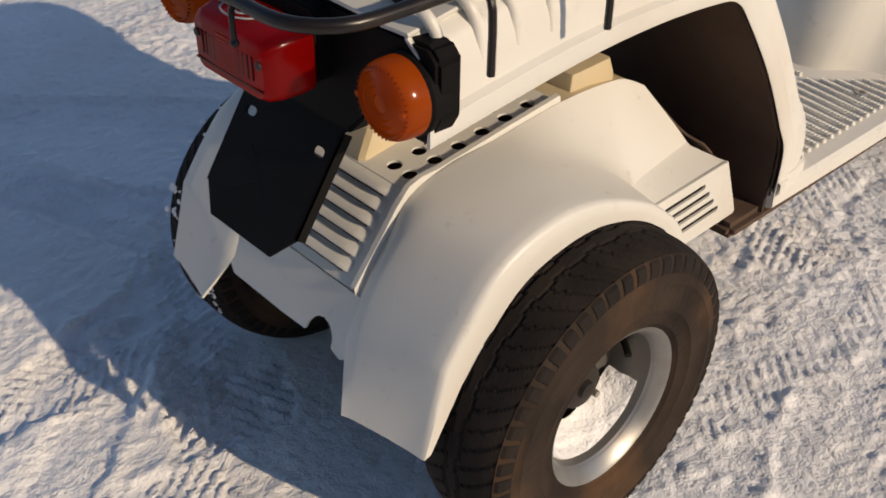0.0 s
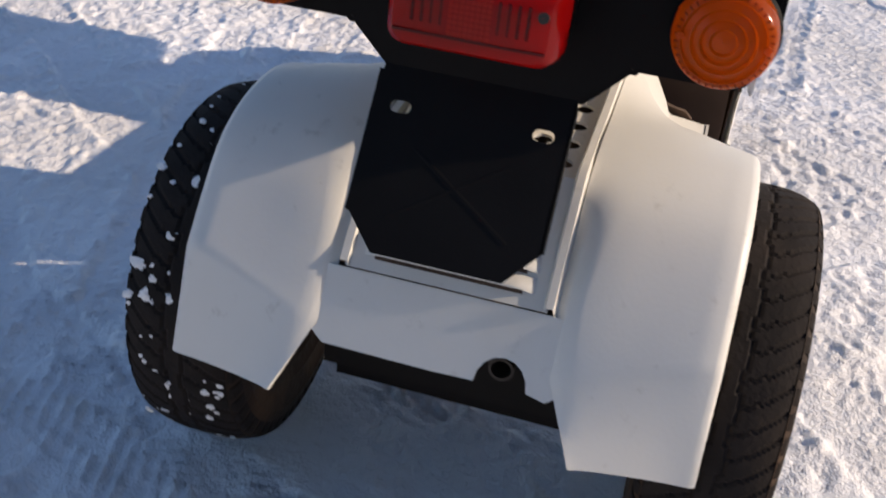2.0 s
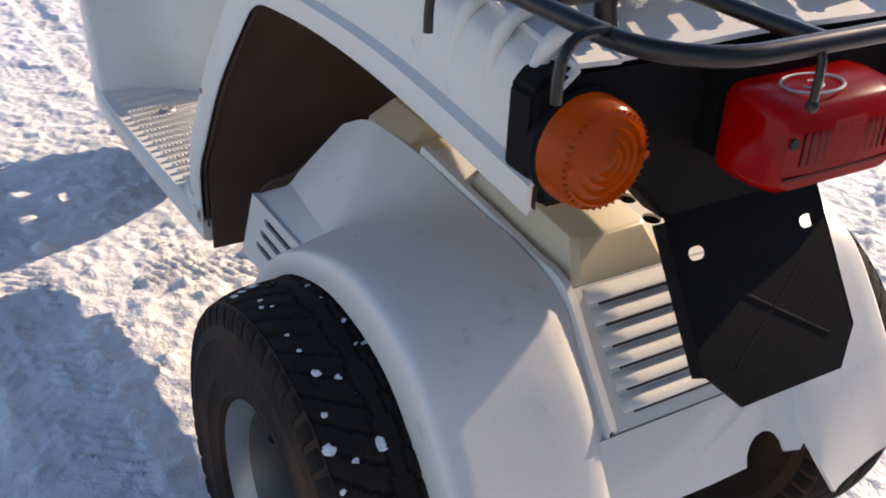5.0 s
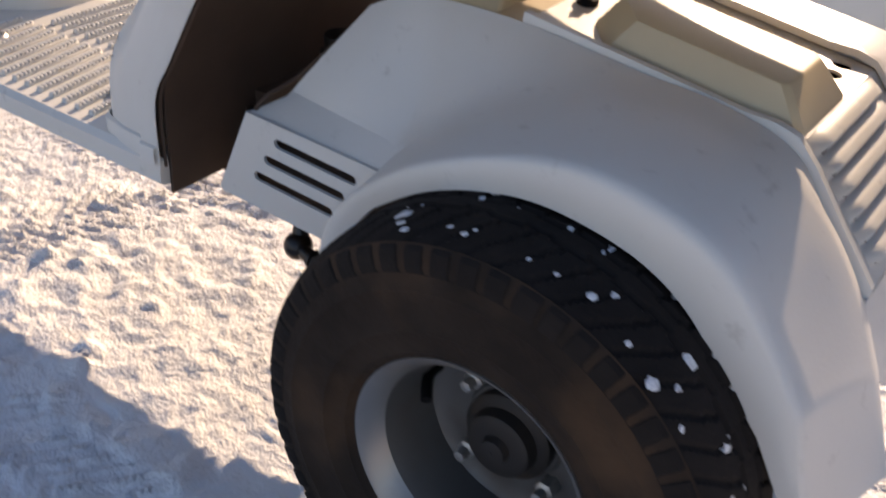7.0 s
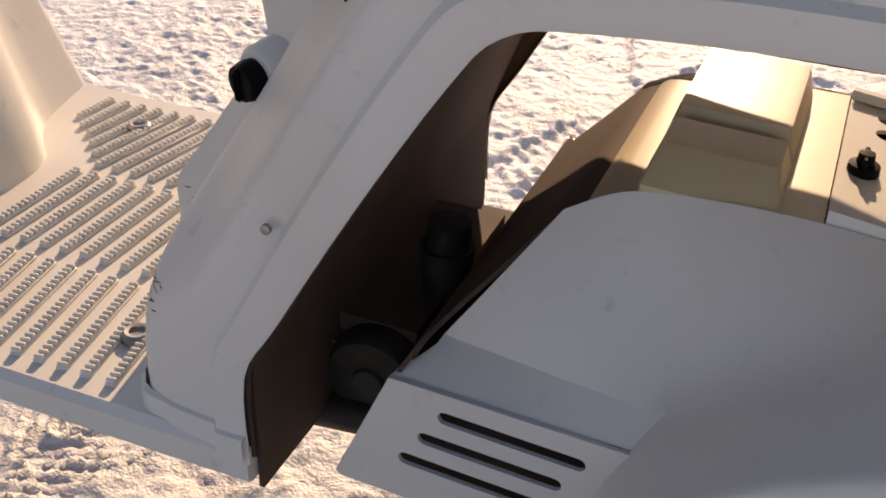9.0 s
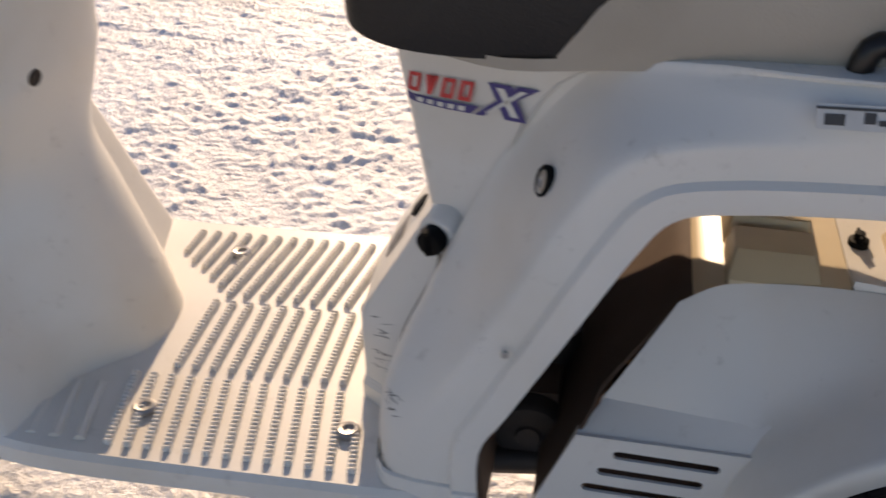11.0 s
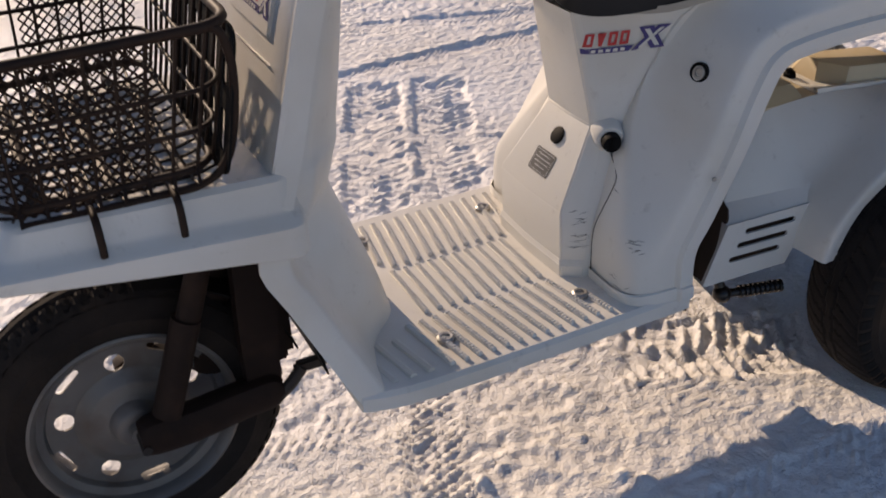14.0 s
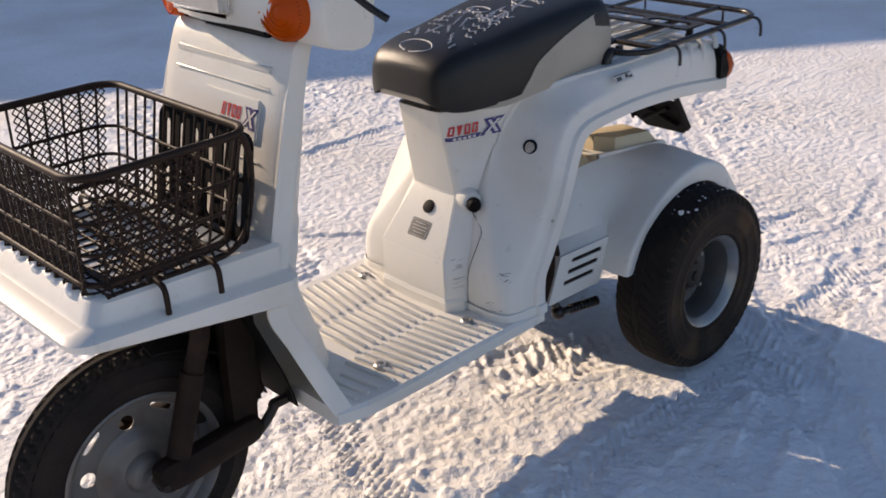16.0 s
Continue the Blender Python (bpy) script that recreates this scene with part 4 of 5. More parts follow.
# -- front part: floor, leg shield, tray --
floor = holder("floor_board", "white ribbed plastic floor board")
FZ = 0.275
bm = bmesh.new()
secs = []
for x, w, z in ((0.490, 0.224, FZ), (0.56, 0.225, FZ), (0.75, 0.226, FZ), (0.90, 0.225, FZ), (0.965, 0.222, FZ + 0.004), (0.998, 0.219, FZ + 0.010)):
    secs.append([(x, -w + 0.006, z - 0.030), (x, -w, z - 0.026), (x, -w, z - 0.006), (x, -w + 0.006, z), (x, 0, z), (x, w - 0.006, z), (x, w, z - 0.006), (x, w, z - 0.026), (x, w - 0.006, z - 0.030)])
loft(bm, secs, 2, 1, caps=True)
bmesh.ops.recalc_face_normals(bm, faces=bm.faces[:])
part("board", bm, WHITE, floor, "white floor panel")
rib_cache = {}


def rib(ax, ay, bx, by):
    d = Vector((bx - ax, by - ay, 0))
    n = max(3, round(d.length / 0.0060))
    if n not in rib_cache:
        bm = bmesh.new()
        box(bm, (n * 0.0030, 0, 0.0012), (n * 0.0060, 0.0088, 0.0036), 0.0012, seg=1)
        for i in range(n):
            box(bm, (0.0030 + i * 0.0060, 0, 0.0042), (0.0044, 0.0076, 0.0042), 0.0013, seg=1)
        rib_cache[n] = part("floor_rib", bm, WHITE, floor)
        ob = rib_cache[n]
    else:
        ob = new("floor_rib", rib_cache[n].data)
        ob.parent = floor
    ob.matrix_basis = frame_at((ax, ay, FZ), d, Vector((-d.y, d.x, 0)))


for i in range(12):
    x = 0.634 + 0.0207 * i
    rib(x, 0.206, x + 0.018, 0.092)
rib(0.612, 0.206, 0.621, 0.150)
for i in range(10):
    x = 0.654 + 0.0207 * i
    rib(x, 0.079, x, -0.049)
for i in range(16):
    x = 0.603 + 0.0207 * i
    k = 0 if i < 11 else (i - 10) / 6
    rib(x, -0.196, x + 0.021 * (1 - k), -0.058 - 0.138 * k * 0.75)
for i in range(3):
    bm = bmesh.new()
    x = 0.893 + 0.026 * i
    tube(bm, [(x, 0.203, FZ), (x + 0.016, 0.118, FZ)], 0.006, 8)
    part("flat_rib", bm, WHITE, floor)
for x in (0.846, 0.629):
    for y in (0.15, -0.15):
        bm = bmesh.new()
        lathe(bm, [(0.0003, 0.0035), (0.006, 0.0035), (0.0065, 0.006), (0.0095, 0.0065), (0.0125, 0.004), (0.013, 0.0)], 18, Matrix.Translation((x, y, FZ + 0.001)) @ Matrix.Rotation(radians(90), 4, "X"))
        part("floor_screw", bm, METAL, floor, "steel screw in a cup washer")

shield = holder("leg_shield", "white leg shield and front column")
SHIELD = []
# low part: a rounded column between two wings with flat side walls: height, back of the column, front edge of the wings
for z, c, w, o in ((0.266, 0.872, 0.996, 0.217), (0.300, 0.880, 1.013, 0.216), (0.350, 0.894, 1.036, 0.214), (0.436, 0.924, 1.074, 0.212), (0.496, 0.944, 1.100, 0.210)):
    SHIELD.append((z, ((c, 0), (c + 0.004, 0.032), (c + 0.017, 0.060), (c + 0.040, 0.083), (w - 0.062, 0.118), (w - 0.048, 0.170), (w - 0.040, o - 0.010), (w - 0.034, o - 0.001), (w - 0.008, o), (w, o))))
# upper part: the steering column cover
for z, half in ((0.545, ((0.946, 0), (0.950, 0.045), (0.960, 0.085), (0.977, 0.112), (0.992, 0.135), (1.004, 0.156), (1.015, 0.172), (1.030, 0.184), (1.070, 0.194), (1.082, 0.195))),
                (0.590, ((0.935, 0), (0.939, 0.045), (0.948, 0.085), (0.962, 0.115), (0.980, 0.140), (0.996, 0.158), (1.004, 0.168), (1.014, 0.178), (1.050, 0.183), (1.066, 0.184))),
                (0.612, ((0.931, 0), (0.935, 0.045), (0.946, 0.085), (0.962, 0.115), (0.980, 0.140), (1.000, 0.157), (1.009, 0.165), (1.016, 0.172), (1.044, 0.179), (1.058, 0.180))),
                (0.700, ((0.915, 0), (0.920, 0.045), (0.932, 0.085), (0.948, 0.115), (0.962, 0.140), (0.976, 0.156), (0.984, 0.163), (0.992, 0.168), (1.014, 0.171), (1.030, 0.172))),
                (0.800, ((0.905, 0), (0.908, 0.045), (0.918, 0.085), (0.930, 0.115), (0.942, 0.138), (0.953, 0.153), (0.960, 0.160), (0.967, 0.165), (0.985, 0.168), (1.000, 0.169))),
                (0.880, ((0.893, 0), (0.896, 0.045), (0.904, 0.082), (0.913, 0.110), (0.922, 0.132), (0.931, 0.147), (0.937, 0.154), (0.943, 0.158), (0.956, 0.162), (0.968, 0.163)))):
    SHIELD.append((z, half))
bm = bmesh.new()
secs = []
for z, half in SHIELD:
    left = [(x, y, z) for x, y in half]
    secs.append([(x, -y, zz) for x, y, zz in left[:0:-1]] + left)
loft(bm, secs, 3, 2)
thicken(bm, 0.005)
shield_panel = part("shield_panel", bm, WHITE, shield, "white moulded leg shield", angle=50)
# front face with the badge
FRONT = ((0.560, 1.082, 0.196), (0.620, 1.056, 0.180), (0.700, 1.032, 0.172), (0.800, 1.002, 0.170), (0.865, 0.980, 0.166), (0.884, 0.966, 0.161))
bm = bmesh.new()
secs = []
for z, x, w in FRONT:
    secs.append([(x - 0.035, -w - 0.001, z), (x - 0.010, -w, z), (x, -w + 0.012, z), (x + 0.002, -w * 0.5, z), (x + 0.003, 0, z), (x + 0.002, w * 0.5, z), (x, w - 0.012, z), (x - 0.010, w, z), (x - 0.035, w + 0.001, z)])
loft(bm, secs, 3, 2)
bmesh.ops.recalc_face_normals(bm, faces=bm.faces[:])
part("front_panel", bm, WHITE, shield, "white front panel with moulded bands")
bm = bmesh.new()
box(bm, (0.936, 0, 0.880), (0.062, 0.312, 0.012), 0.005)
part("top_cap", bm, WHITE, shield)
for z, x, h in ((0.842, 0.986, 0.020), (0.814, 0.996, 0.009), (0.708, 1.028, 0.012)):
    bm = bmesh.new()
    box(bm, (x, 0.0, z), (0.014, 0.27, h), 0.006, seg=3)
    part("moulded_band", bm, WHITE, shield)
badge_m = frame_at((1.0185, 0.040, 0.766), (0, 1, 0), (-0.30, 0, 1))
bm = bmesh.new()
slab(bm, rounded(0.150, 0.066, 0.006), 0.010, badge_m, 0.0015)
badge = part("badge_plate", bm, WHITE, scooter, "white badge plate with red and navy lettering")

tray = holder("front_tray", "white stepped plastic carrier tray")
bm = bmesh.new()


def tray_ring(x0, x1, w, z, r=0.03, slope=0.0):
    pts = []
    for px, py in rounded(x1 - x0, 2 * w, r, 5, (x0 + x1) / 2, 0):
        pts.append((px, py, z + slope * (px - 1.2)))
    return pts


rows = [tray_ring(1.03, 1.390, 0.208, 0.527, 0.03, 0.16), tray_ring(1.03, 1.402, 0.215, 0.532, 0.03, 0.16), tray_ring(1.03, 1.404, 0.215, 0.558, 0.03, 0.08), tray_ring(1.03, 1.396, 0.209, 0.564, 0.03, 0.08),
        tray_ring(1.03, 1.372, 0.200, 0.569, 0.03, 0.08), tray_ring(1.03, 1.366, 0.196, 0.575, 0.03, 0.08), tray_ring(1.03, 1.354, 0.190, 0.603, 0.03, 0.05), tray_ring(1.03, 1.346, 0.184, 0.609, 0.03, 0.05)]
vs = grid(bm, rows, True)
bm.faces.new(vs[-1])
bm.faces.new(vs[0][::-1])
bmesh.ops.recalc_face_normals(bm, faces=bm.faces[:])
part("tray_body", bm, WHITE, tray, "white stepped tray", angle=32)

# -- front wheel and suspension --
FX, FZC, FR = 1.258, 0.214, 0.214
fm = Matrix.Translation((FX, 0.0, FZC))
bm = bmesh.new()
prof = [(0.134, 0.034), (0.145, 0.039), (0.165, 0.0420), (0.1665, 0.0430), (0.168, 0.0418), (0.182, 0.0395), (0.194, 0.035)]
lathe(bm, prof, 80, fm)
lathe(bm, [(r, -h) for r, h in prof], 80, fm)
bmesh.ops.recalc_face_normals(bm, faces=bm.faces[:])
fwheel = part("front_wheel", bm, RUBBER, scooter, "black front tyre with silver pressed-steel rim")
bm = bmesh.new()
rows = []
for i in range(220):
    a = 2 * math.pi * i / 220
    row = []
    for w in np.linspace(-0.0355, 0.0355, 17):
        t = abs(w) / 0.0355
        r = FR - 0.018 * t ** 2.6
        ph = (i / 220 * 55 + 1.1 * t + (0.5 if w > 0 else 0)) % 1.0
        if (ph < 0.2 and t > 0.3) or abs(abs(w) - 0.010) < 0.0026:
            r -= 0.005
        row.append(tuple(fm @ Vector((r * math.cos(a), w, r * math.sin(a)))))
    rows.append(row)
rows.append(rows[0])
grid(bm, rows)
bmesh.ops.remove_doubles(bm, verts=bm.verts[:], dist=1e-6)
bmesh.ops.recalc_face_normals(bm, faces=bm.faces[:])
part("tread", bm, RUBBER, fwheel, "black worn tread", angle=25)
bm = bmesh.new()
for s in (1, -1):
    lathe(bm, [(0.118, s * 0.020), (0.128, s * 0.024), (0.132, s * 0.036), (0.138, s * 0.041), (0.142, s * 0.039), (0.140, s * 0.033), (0.132, s * 0.028)], 64, fm)
lathe(bm, [(0.118, 0.020), (0.114, 0.012), (0.114, -0.012), (0.118, -0.020)], 64, fm)
bmesh.ops.recalc_face_normals(bm, faces=bm.faces[:])
part("rim", bm, DISC, fwheel, "silver steel rim")
bm = bmesh.new()
dm = fm @ Matrix.Translation((0, 0.012, 0)) @ Matrix.Rotation(radians(-90), 4, "X")
holes = []
for k in range(10):
    a = radians(275 + 36 * k)
    holes.append(ring(0.090 * math.cos(a), 0.090 * math.sin(a), 0.0135, 14) if k % 2 == 0 else pill(0.108 * math.cos(a), 0.108 * math.sin(a), 0.042, 0.0105, math.degrees(a) + 90))
slab_holes(bm, ring(0, 0, 0.1195, 64), holes, 0.003, dm)
part("wheel_disc", bm, DISC, fwheel, "silver pierced wheel disc", smooth=False)
bm = bmesh.new()
lathe(bm, [(0.078, 0.013), (0.070, 0.016), (0.062, 0.024), (0.056, 0.026), (0.044, 0.026), (0.036, 0.030), (0.030, 0.044), (0.024, 0.048), (0.014, 0.048), (0.012, 0.062), (0.0003, 0.063)], 48, fm)
bmesh.ops.recalc_face_normals(bm, faces=bm.faces[:])
part("hub", bm, DISC, fwheel, "stepped silver hub")
bm = bmesh.new()
tube(bm, [(FX, -0.085, FZC), (FX, 0.10, FZC)], 0.007, 10)
part("axle", bm, DARKMETAL, fwheel)

fork = holder("front_suspension", "black trailing-link front fork and arm")
for s in (1, -1):
    bm = bmesh.new()
    tube(bm, [(1.130, s * 0.080, 0.53), (1.150, s * 0.080, 0.437), (1.222, s * 0.084, 0.255)], 0.016, 14, 2)
    tube(bm, [(1.172, s * 0.081, 0.385), (1.222, s * 0.084, 0.252)], 0.0195, 14)
    part("damper", bm, FORK, fork, "black damper tube")
    bm = bmesh.new()
    rows = []
    for x, z, h in ((1.262, 0.222, 0.018), (1.245, 0.222, 0.027), (1.19, 0.222, 0.027), (1.12, 0.230, 0.025), (1.080, 0.232, 0.024), (1.066, 0.234, 0.014)):
        rows.append([(x, s * 0.066, z - h), (x, s * 0.092, z - h * 0.9), (x, s * 0.098, z), (x, s * 0.092, z + h * 0.9), (x, s * 0.066, z + h)])
    loft(bm, rows, 3, 2, closed=True, caps=True)
    bmesh.ops.recalc_face_normals(bm, faces=bm.faces[:])
    part("link_arm", bm, FORK, fork, "black cast link arm")
    bm = bmesh.new()
    rows = []
    for x, z, h in ((1.070, 0.53, 0.028), (1.076, 0.44, 0.028), (1.084, 0.33, 0.026), (1.088, 0.225, 0.022)):
        rows.append([(x - h, s * 0.055, z), (x - h, s * 0.08, z), (x + h, s * 0.08, z), (x + h, s * 0.055, z)])
    loft(bm, rows, 2, 1, closed=True, caps=True)
    bmesh.ops.recalc_face_normals(bm, faces=bm.faces[:])
    part("fork_leg", bm, FORK, fork, "black fork leg")
bm = bmesh.new()
rows = []
for a in np.linspace(radians(98), radians(165), 12):
    r = 0.238
    rows.append([(FX + r * math.cos(a), y, FZC + (r - 0.02 * abs(y) / 0.06) * math.sin(a)) for y in (-0.06, -0.04, 0, 0.04, 0.06)])
loft(bm, rows, 1, 2)
thicken(bm, 0.003)
part("mudguard", bm, BLACK, fork, "black inner mudguard")
bm = bmesh.new()
tube(bm, [(1.14, 0.0, 0.25), (1.10, 0.0, 0.60)], 0.03, 14)
box(bm, (1.06, 0, 0.40), (0.05, 0.14, 0.28), 0.012)
part("steering_stem", bm, FORK, fork)
bm = bmesh.new()
tube(bm, [(1.078, 0.088, 0.222), (1.055, 0.090, 0.240), (1.035, 0.09, 0.262)], 0.009, 10, 3)
box(bm, (1.022, 0.088, 0.262), (0.05, 0.012, 0.022), 0.005)
part("brake_stay", bm, DARKMETAL, fork)
bm = bmesh.new()
loft(bm, [[(1.01, y, 0.258), (1.03, y, 0.33), (1.085, y, 0.47)] for y in (-0.12, 0, 0.12)], 1, 2)
thicken(bm, 0.003)
part("splash_plate", bm, BLACK, fork)

# -- underside --
under = holder("frame_rails", "dark steel frame under the floor")
for s in (1, -1):
    bm = bmesh.new()
    tube(bm, [(0.42, s * 0.11, 0.235), (0.60, s * 0.12, 0.228), (0.86, s * 0.11, 0.232), (1.0, s * 0.06, 0.27)], 0.016, 10, 3)
    part("rail", bm, DARKMETAL, under)
bm = bmesh.new()
box(bm, (0.72, 0, 0.238), (0.44, 0.34, 0.016), 0.005)
box(bm, (0.73, 0, 0.231), (0.25, 0.40, 0.028), 0.012, seg=3)
# unseen right-hand box, added to set where the floor's shadow begins
box(bm, (0.64, -0.185, 0.234), (0.46, 0.06, 0.024), 0.008, seg=2)
part("under_tray", bm, DARK_AND_SHADE, under)
bm = bmesh.new()
box(bm, (0.46, 0.0, 0.272), (0.10, 0.22, 0.07), 0.015)
# low box added unseen, to shade the snow ahead of the rear wheel
box(bm, (0.385, -0.06, 0.225), (0.15, 0.17, 0.11), 0.03)
tube(bm, [(0.50, 0.0, 0.27), (0.36, 0.0, 0.26), (0.20, 0.0, 0.26)], 0.03, 12, 2)
part("pivot_housing", bm, DARK_AND_SHADE, under, "dark pivot housing")
bm = bmesh.new()
lathe(bm, [(0.038, 0.095), (0.038, 0.112), (0.034, 0.117), (0.014, 0.118), (0.012, 0.121), (0.0003, 0.121)], 28, Matrix.Translation((0.452, 0, 0.268)))
part("pivot_cap", bm, DARKMETAL, under, "round dark greasy pivot cap")
bm = bmesh.new()
tube(bm, [(0.432, 0.03, 0.25), (0.428, 0.03, 0.365)], 0.017, 16)
tube(bm, [(0.4295, 0.03, 0.325), (0.429, 0.03, 0.345)], 0.021, 16)
part("damper", bm, DARKMETAL, under, "dark upright damper")
bm = bmesh.new()
tube(bm, [(0.374, 0.135, 0.250), (0.374, 0.150, 0.215), (0.370, 0.158, 0.196)], 0.009, 10, 3)
bmesh.ops.create_uvsphere(bm, u_segments=14, v_segments=8, radius=0.015, matrix=Matrix.Translation((0.372, 0.158, 0.196)))
tube(bm, [(0.37, 0.16, 0.196), (0.33, 0.170, 0.195), (0.275, 0.184, 0.196)], 0.0075, 10, 2)
for i in range(9):
    tube(bm, [(0.345 - 0.008 * i, 0.1665 + 0.0021 * i, 0.196), (0.341 - 0.008 * i, 0.1676 + 0.0021 * i, 0.196)], 0.0105, 10)
part("foot_lever", bm, STEEL_BLACK, under, "black foot lever with ridged rubber")

# -- tail: black panel, bracket, lamps --
tail = holder("tail_panel", "black plastic tail panel with lamps")
TX = -0.134


tm = Matrix.Translation((TX, -0.004, 0.612)) @ frame_at((0, 0, 0), (0, 1, 0), (0, 0, 1)) @ Matrix.Diagonal((1, 1, -1, 1))
tm = tm if (tm.to_3x3() @ Vector((0, 0, 1))).x < 0 else tm @ Matrix.Diagonal((1, 1, -1, 1))
bm = bmesh.new()
slab(bm, [(0.200, 0.052), (-0.200, 0.052), (-0.212, 0.040), (-0.212, -0.015), (-0.195, -0.045), (-0.115, -0.045), (-0.078, -0.082), (0.078, -0.082), (0.115, -0.045), (0.195, -0.045), (0.212, -0.015), (0.212, 0.040)], 0.030, tm, 0.004)
part("panel", bm, BLACK, tail, "black plastic panel")
bm = bmesh.new()
pm = Matrix.Translation((TX - 0.006, -0.002, 0.528)) @ frame_at((0, 0, 0), (0, 1, 0), (0.062, 0, 0.093))
pm = pm if (pm.to_3x3() @ Vector((0, 0, 1))).x < 0 else pm @ Matrix.Diagonal((1, 1, -1, 1))
slab_holes(bm, [(-0.078, 0.034), (0.078, 0.034), (0.080, 0.004), (0.080, -0.112), (0.054, -0.142), (-0.054, -0.142), (-0.080, -0.112), (-0.080, 0.004)], [pill(0.059, -0.022, 0.018, 0.0105), pill(-0.059, -0.022, 0.018, 0.0105)], 0.003, pm)
br = part("number_plate_bracket", bm, BLACK, scooter, "black bare plate bracket with two slots")
for s in (1, -1):
    bm = bmesh.new()
    tube(bm, [tuple(pm @ Vector((-0.050 * s, -0.112, -0.0054))), tuple(pm @ Vector((0.040 * s, -0.052, -0.0054)))], 0.0060, 10)
    part("pressed_rib", bm, BLACK, br)
    bm = bmesh.new()
    q = [pm @ Vector((s * 0.080, 0.006, 0)), pm @ Vector((s * 0.080, -0.112, 0)), pm @ Vector((s * 0.080, -0.112, -0.014)), pm @ Vector((s * 0.080, 0.006, -0.014))]
    bm.faces.new([bm.verts.new(p) for p in q])
    thicken(bm, 0.003)
    part("folded_edge", bm, BLACK, br)
# tail lamp
lamp_m = tm @ Matrix.Translation((0.0, 0.004, 0.0))
bm = bmesh.new()
slab(bm, rounded(0.128, 0.076, 0.010), 0.02, lamp_m @ Matrix.Translation((0, 0.006, 0.018)), 0.003)
tl = part("tail_lamp", bm, BLACK, scooter, "boxy red tail lamp")
bm = bmesh.new()
secs = []
for w, h, z, c in ((0.134, 0.080, 0.017, 0.0), (0.138, 0.082, 0.030, 0.0), (0.136, 0.080, 0.045, -0.001), (0.130, 0.074, 0.057, -0.002), (0.120, 0.064, 0.062, -0.003), (0.06, 0.03, 0.064, -0.003)):
    secs.append([tuple(lamp_m @ Vector((x * 0.95, (y + c) * 0.83 - 0.0045, z * 1.2))) for x, y in rounded(w, h, min(0.014, h * 0.3), 4)])
vs = grid(bm, secs, True)
bm.faces.new(vs[-1])
bmesh.ops.recalc_face_normals(bm, faces=bm.faces[:])
part("red_lens", bm, REDLENS, tl, "ribbed red lens")
for i in range(17):
    if 5 < i < 11 or i < 2 or i > 14:
        continue
    bm = bmesh.new()
    box(bm, (-0.056 + 0.007 * i, -0.004, 0.0757), (0.0022, 0.024, 0.0024), 0.0004, lamp_m, 1)
    part("lens_rib", bm, DEEPRED, tl)
bm = bmesh.new()
box(bm, (0.0, -0.024, 0.0752), (0.112, 0.0018, 0.003), 0.0, lamp_m)
part("lens_line", bm, DEEPRED, tl)
# brighter cells paint the light that comes through the lens centre
bm = bmesh.new()
for i in range(8):
    for k in range(9):
        box(bm, (-0.0140 + 0.004 * i, -0.020 + 0.004 * k, 0.0761), (0.0039, 0.0039, 0.0018), 0.0004, lamp_m, 1)
tagged(part("lens_glow_cells", bm, REDCORE, tl, "brighter red centre, light through the lens painted in"), kind="stuff")
bm = bmesh.new()
lathe(bm, [(0.017, 0.0), (0.016, 0.012), (0.0003, 0.013)], 18, lamp_m @ Matrix.Translation((0, 0, 0.03)) @ Matrix.Rotation(radians(90), 4, "X"))
box(bm, (0, -0.0045, 0.023), (0.112, 0.052, 0.003), 0.0, lamp_m)
part("reflector", bm, REFLECTOR, tl)
bm = bmesh.new()
for k, (rx, rz) in enumerate(((0.026, 0.017), (0.009, 0.006))):
    tube(bm, [tuple(lamp_m @ Vector((0.012 + rx * math.cos(a), 0.0296 - 0.0010 * (k > 0), 0.048 + rz * math.sin(a)))) for a in np.linspace(0, 6.283 if not k else 4.6, 28)], 0.0011, 5)
part("painted_ring", bm, CHALK, tl, "pale ring drawn on the lens")
for s in (1, -1):
    bm = bmesh.new()
    lathe(bm, [(0.0042, 0.068), (0.0042, 0.0768), (0.0003, 0.077)], 10, lamp_m @ Matrix.Translation((0.052 * s, 0.002, 0)) @ Matrix.Rotation(radians(90), 4, "X"))
    part("lens_screw", bm, DARKMETAL, tl)


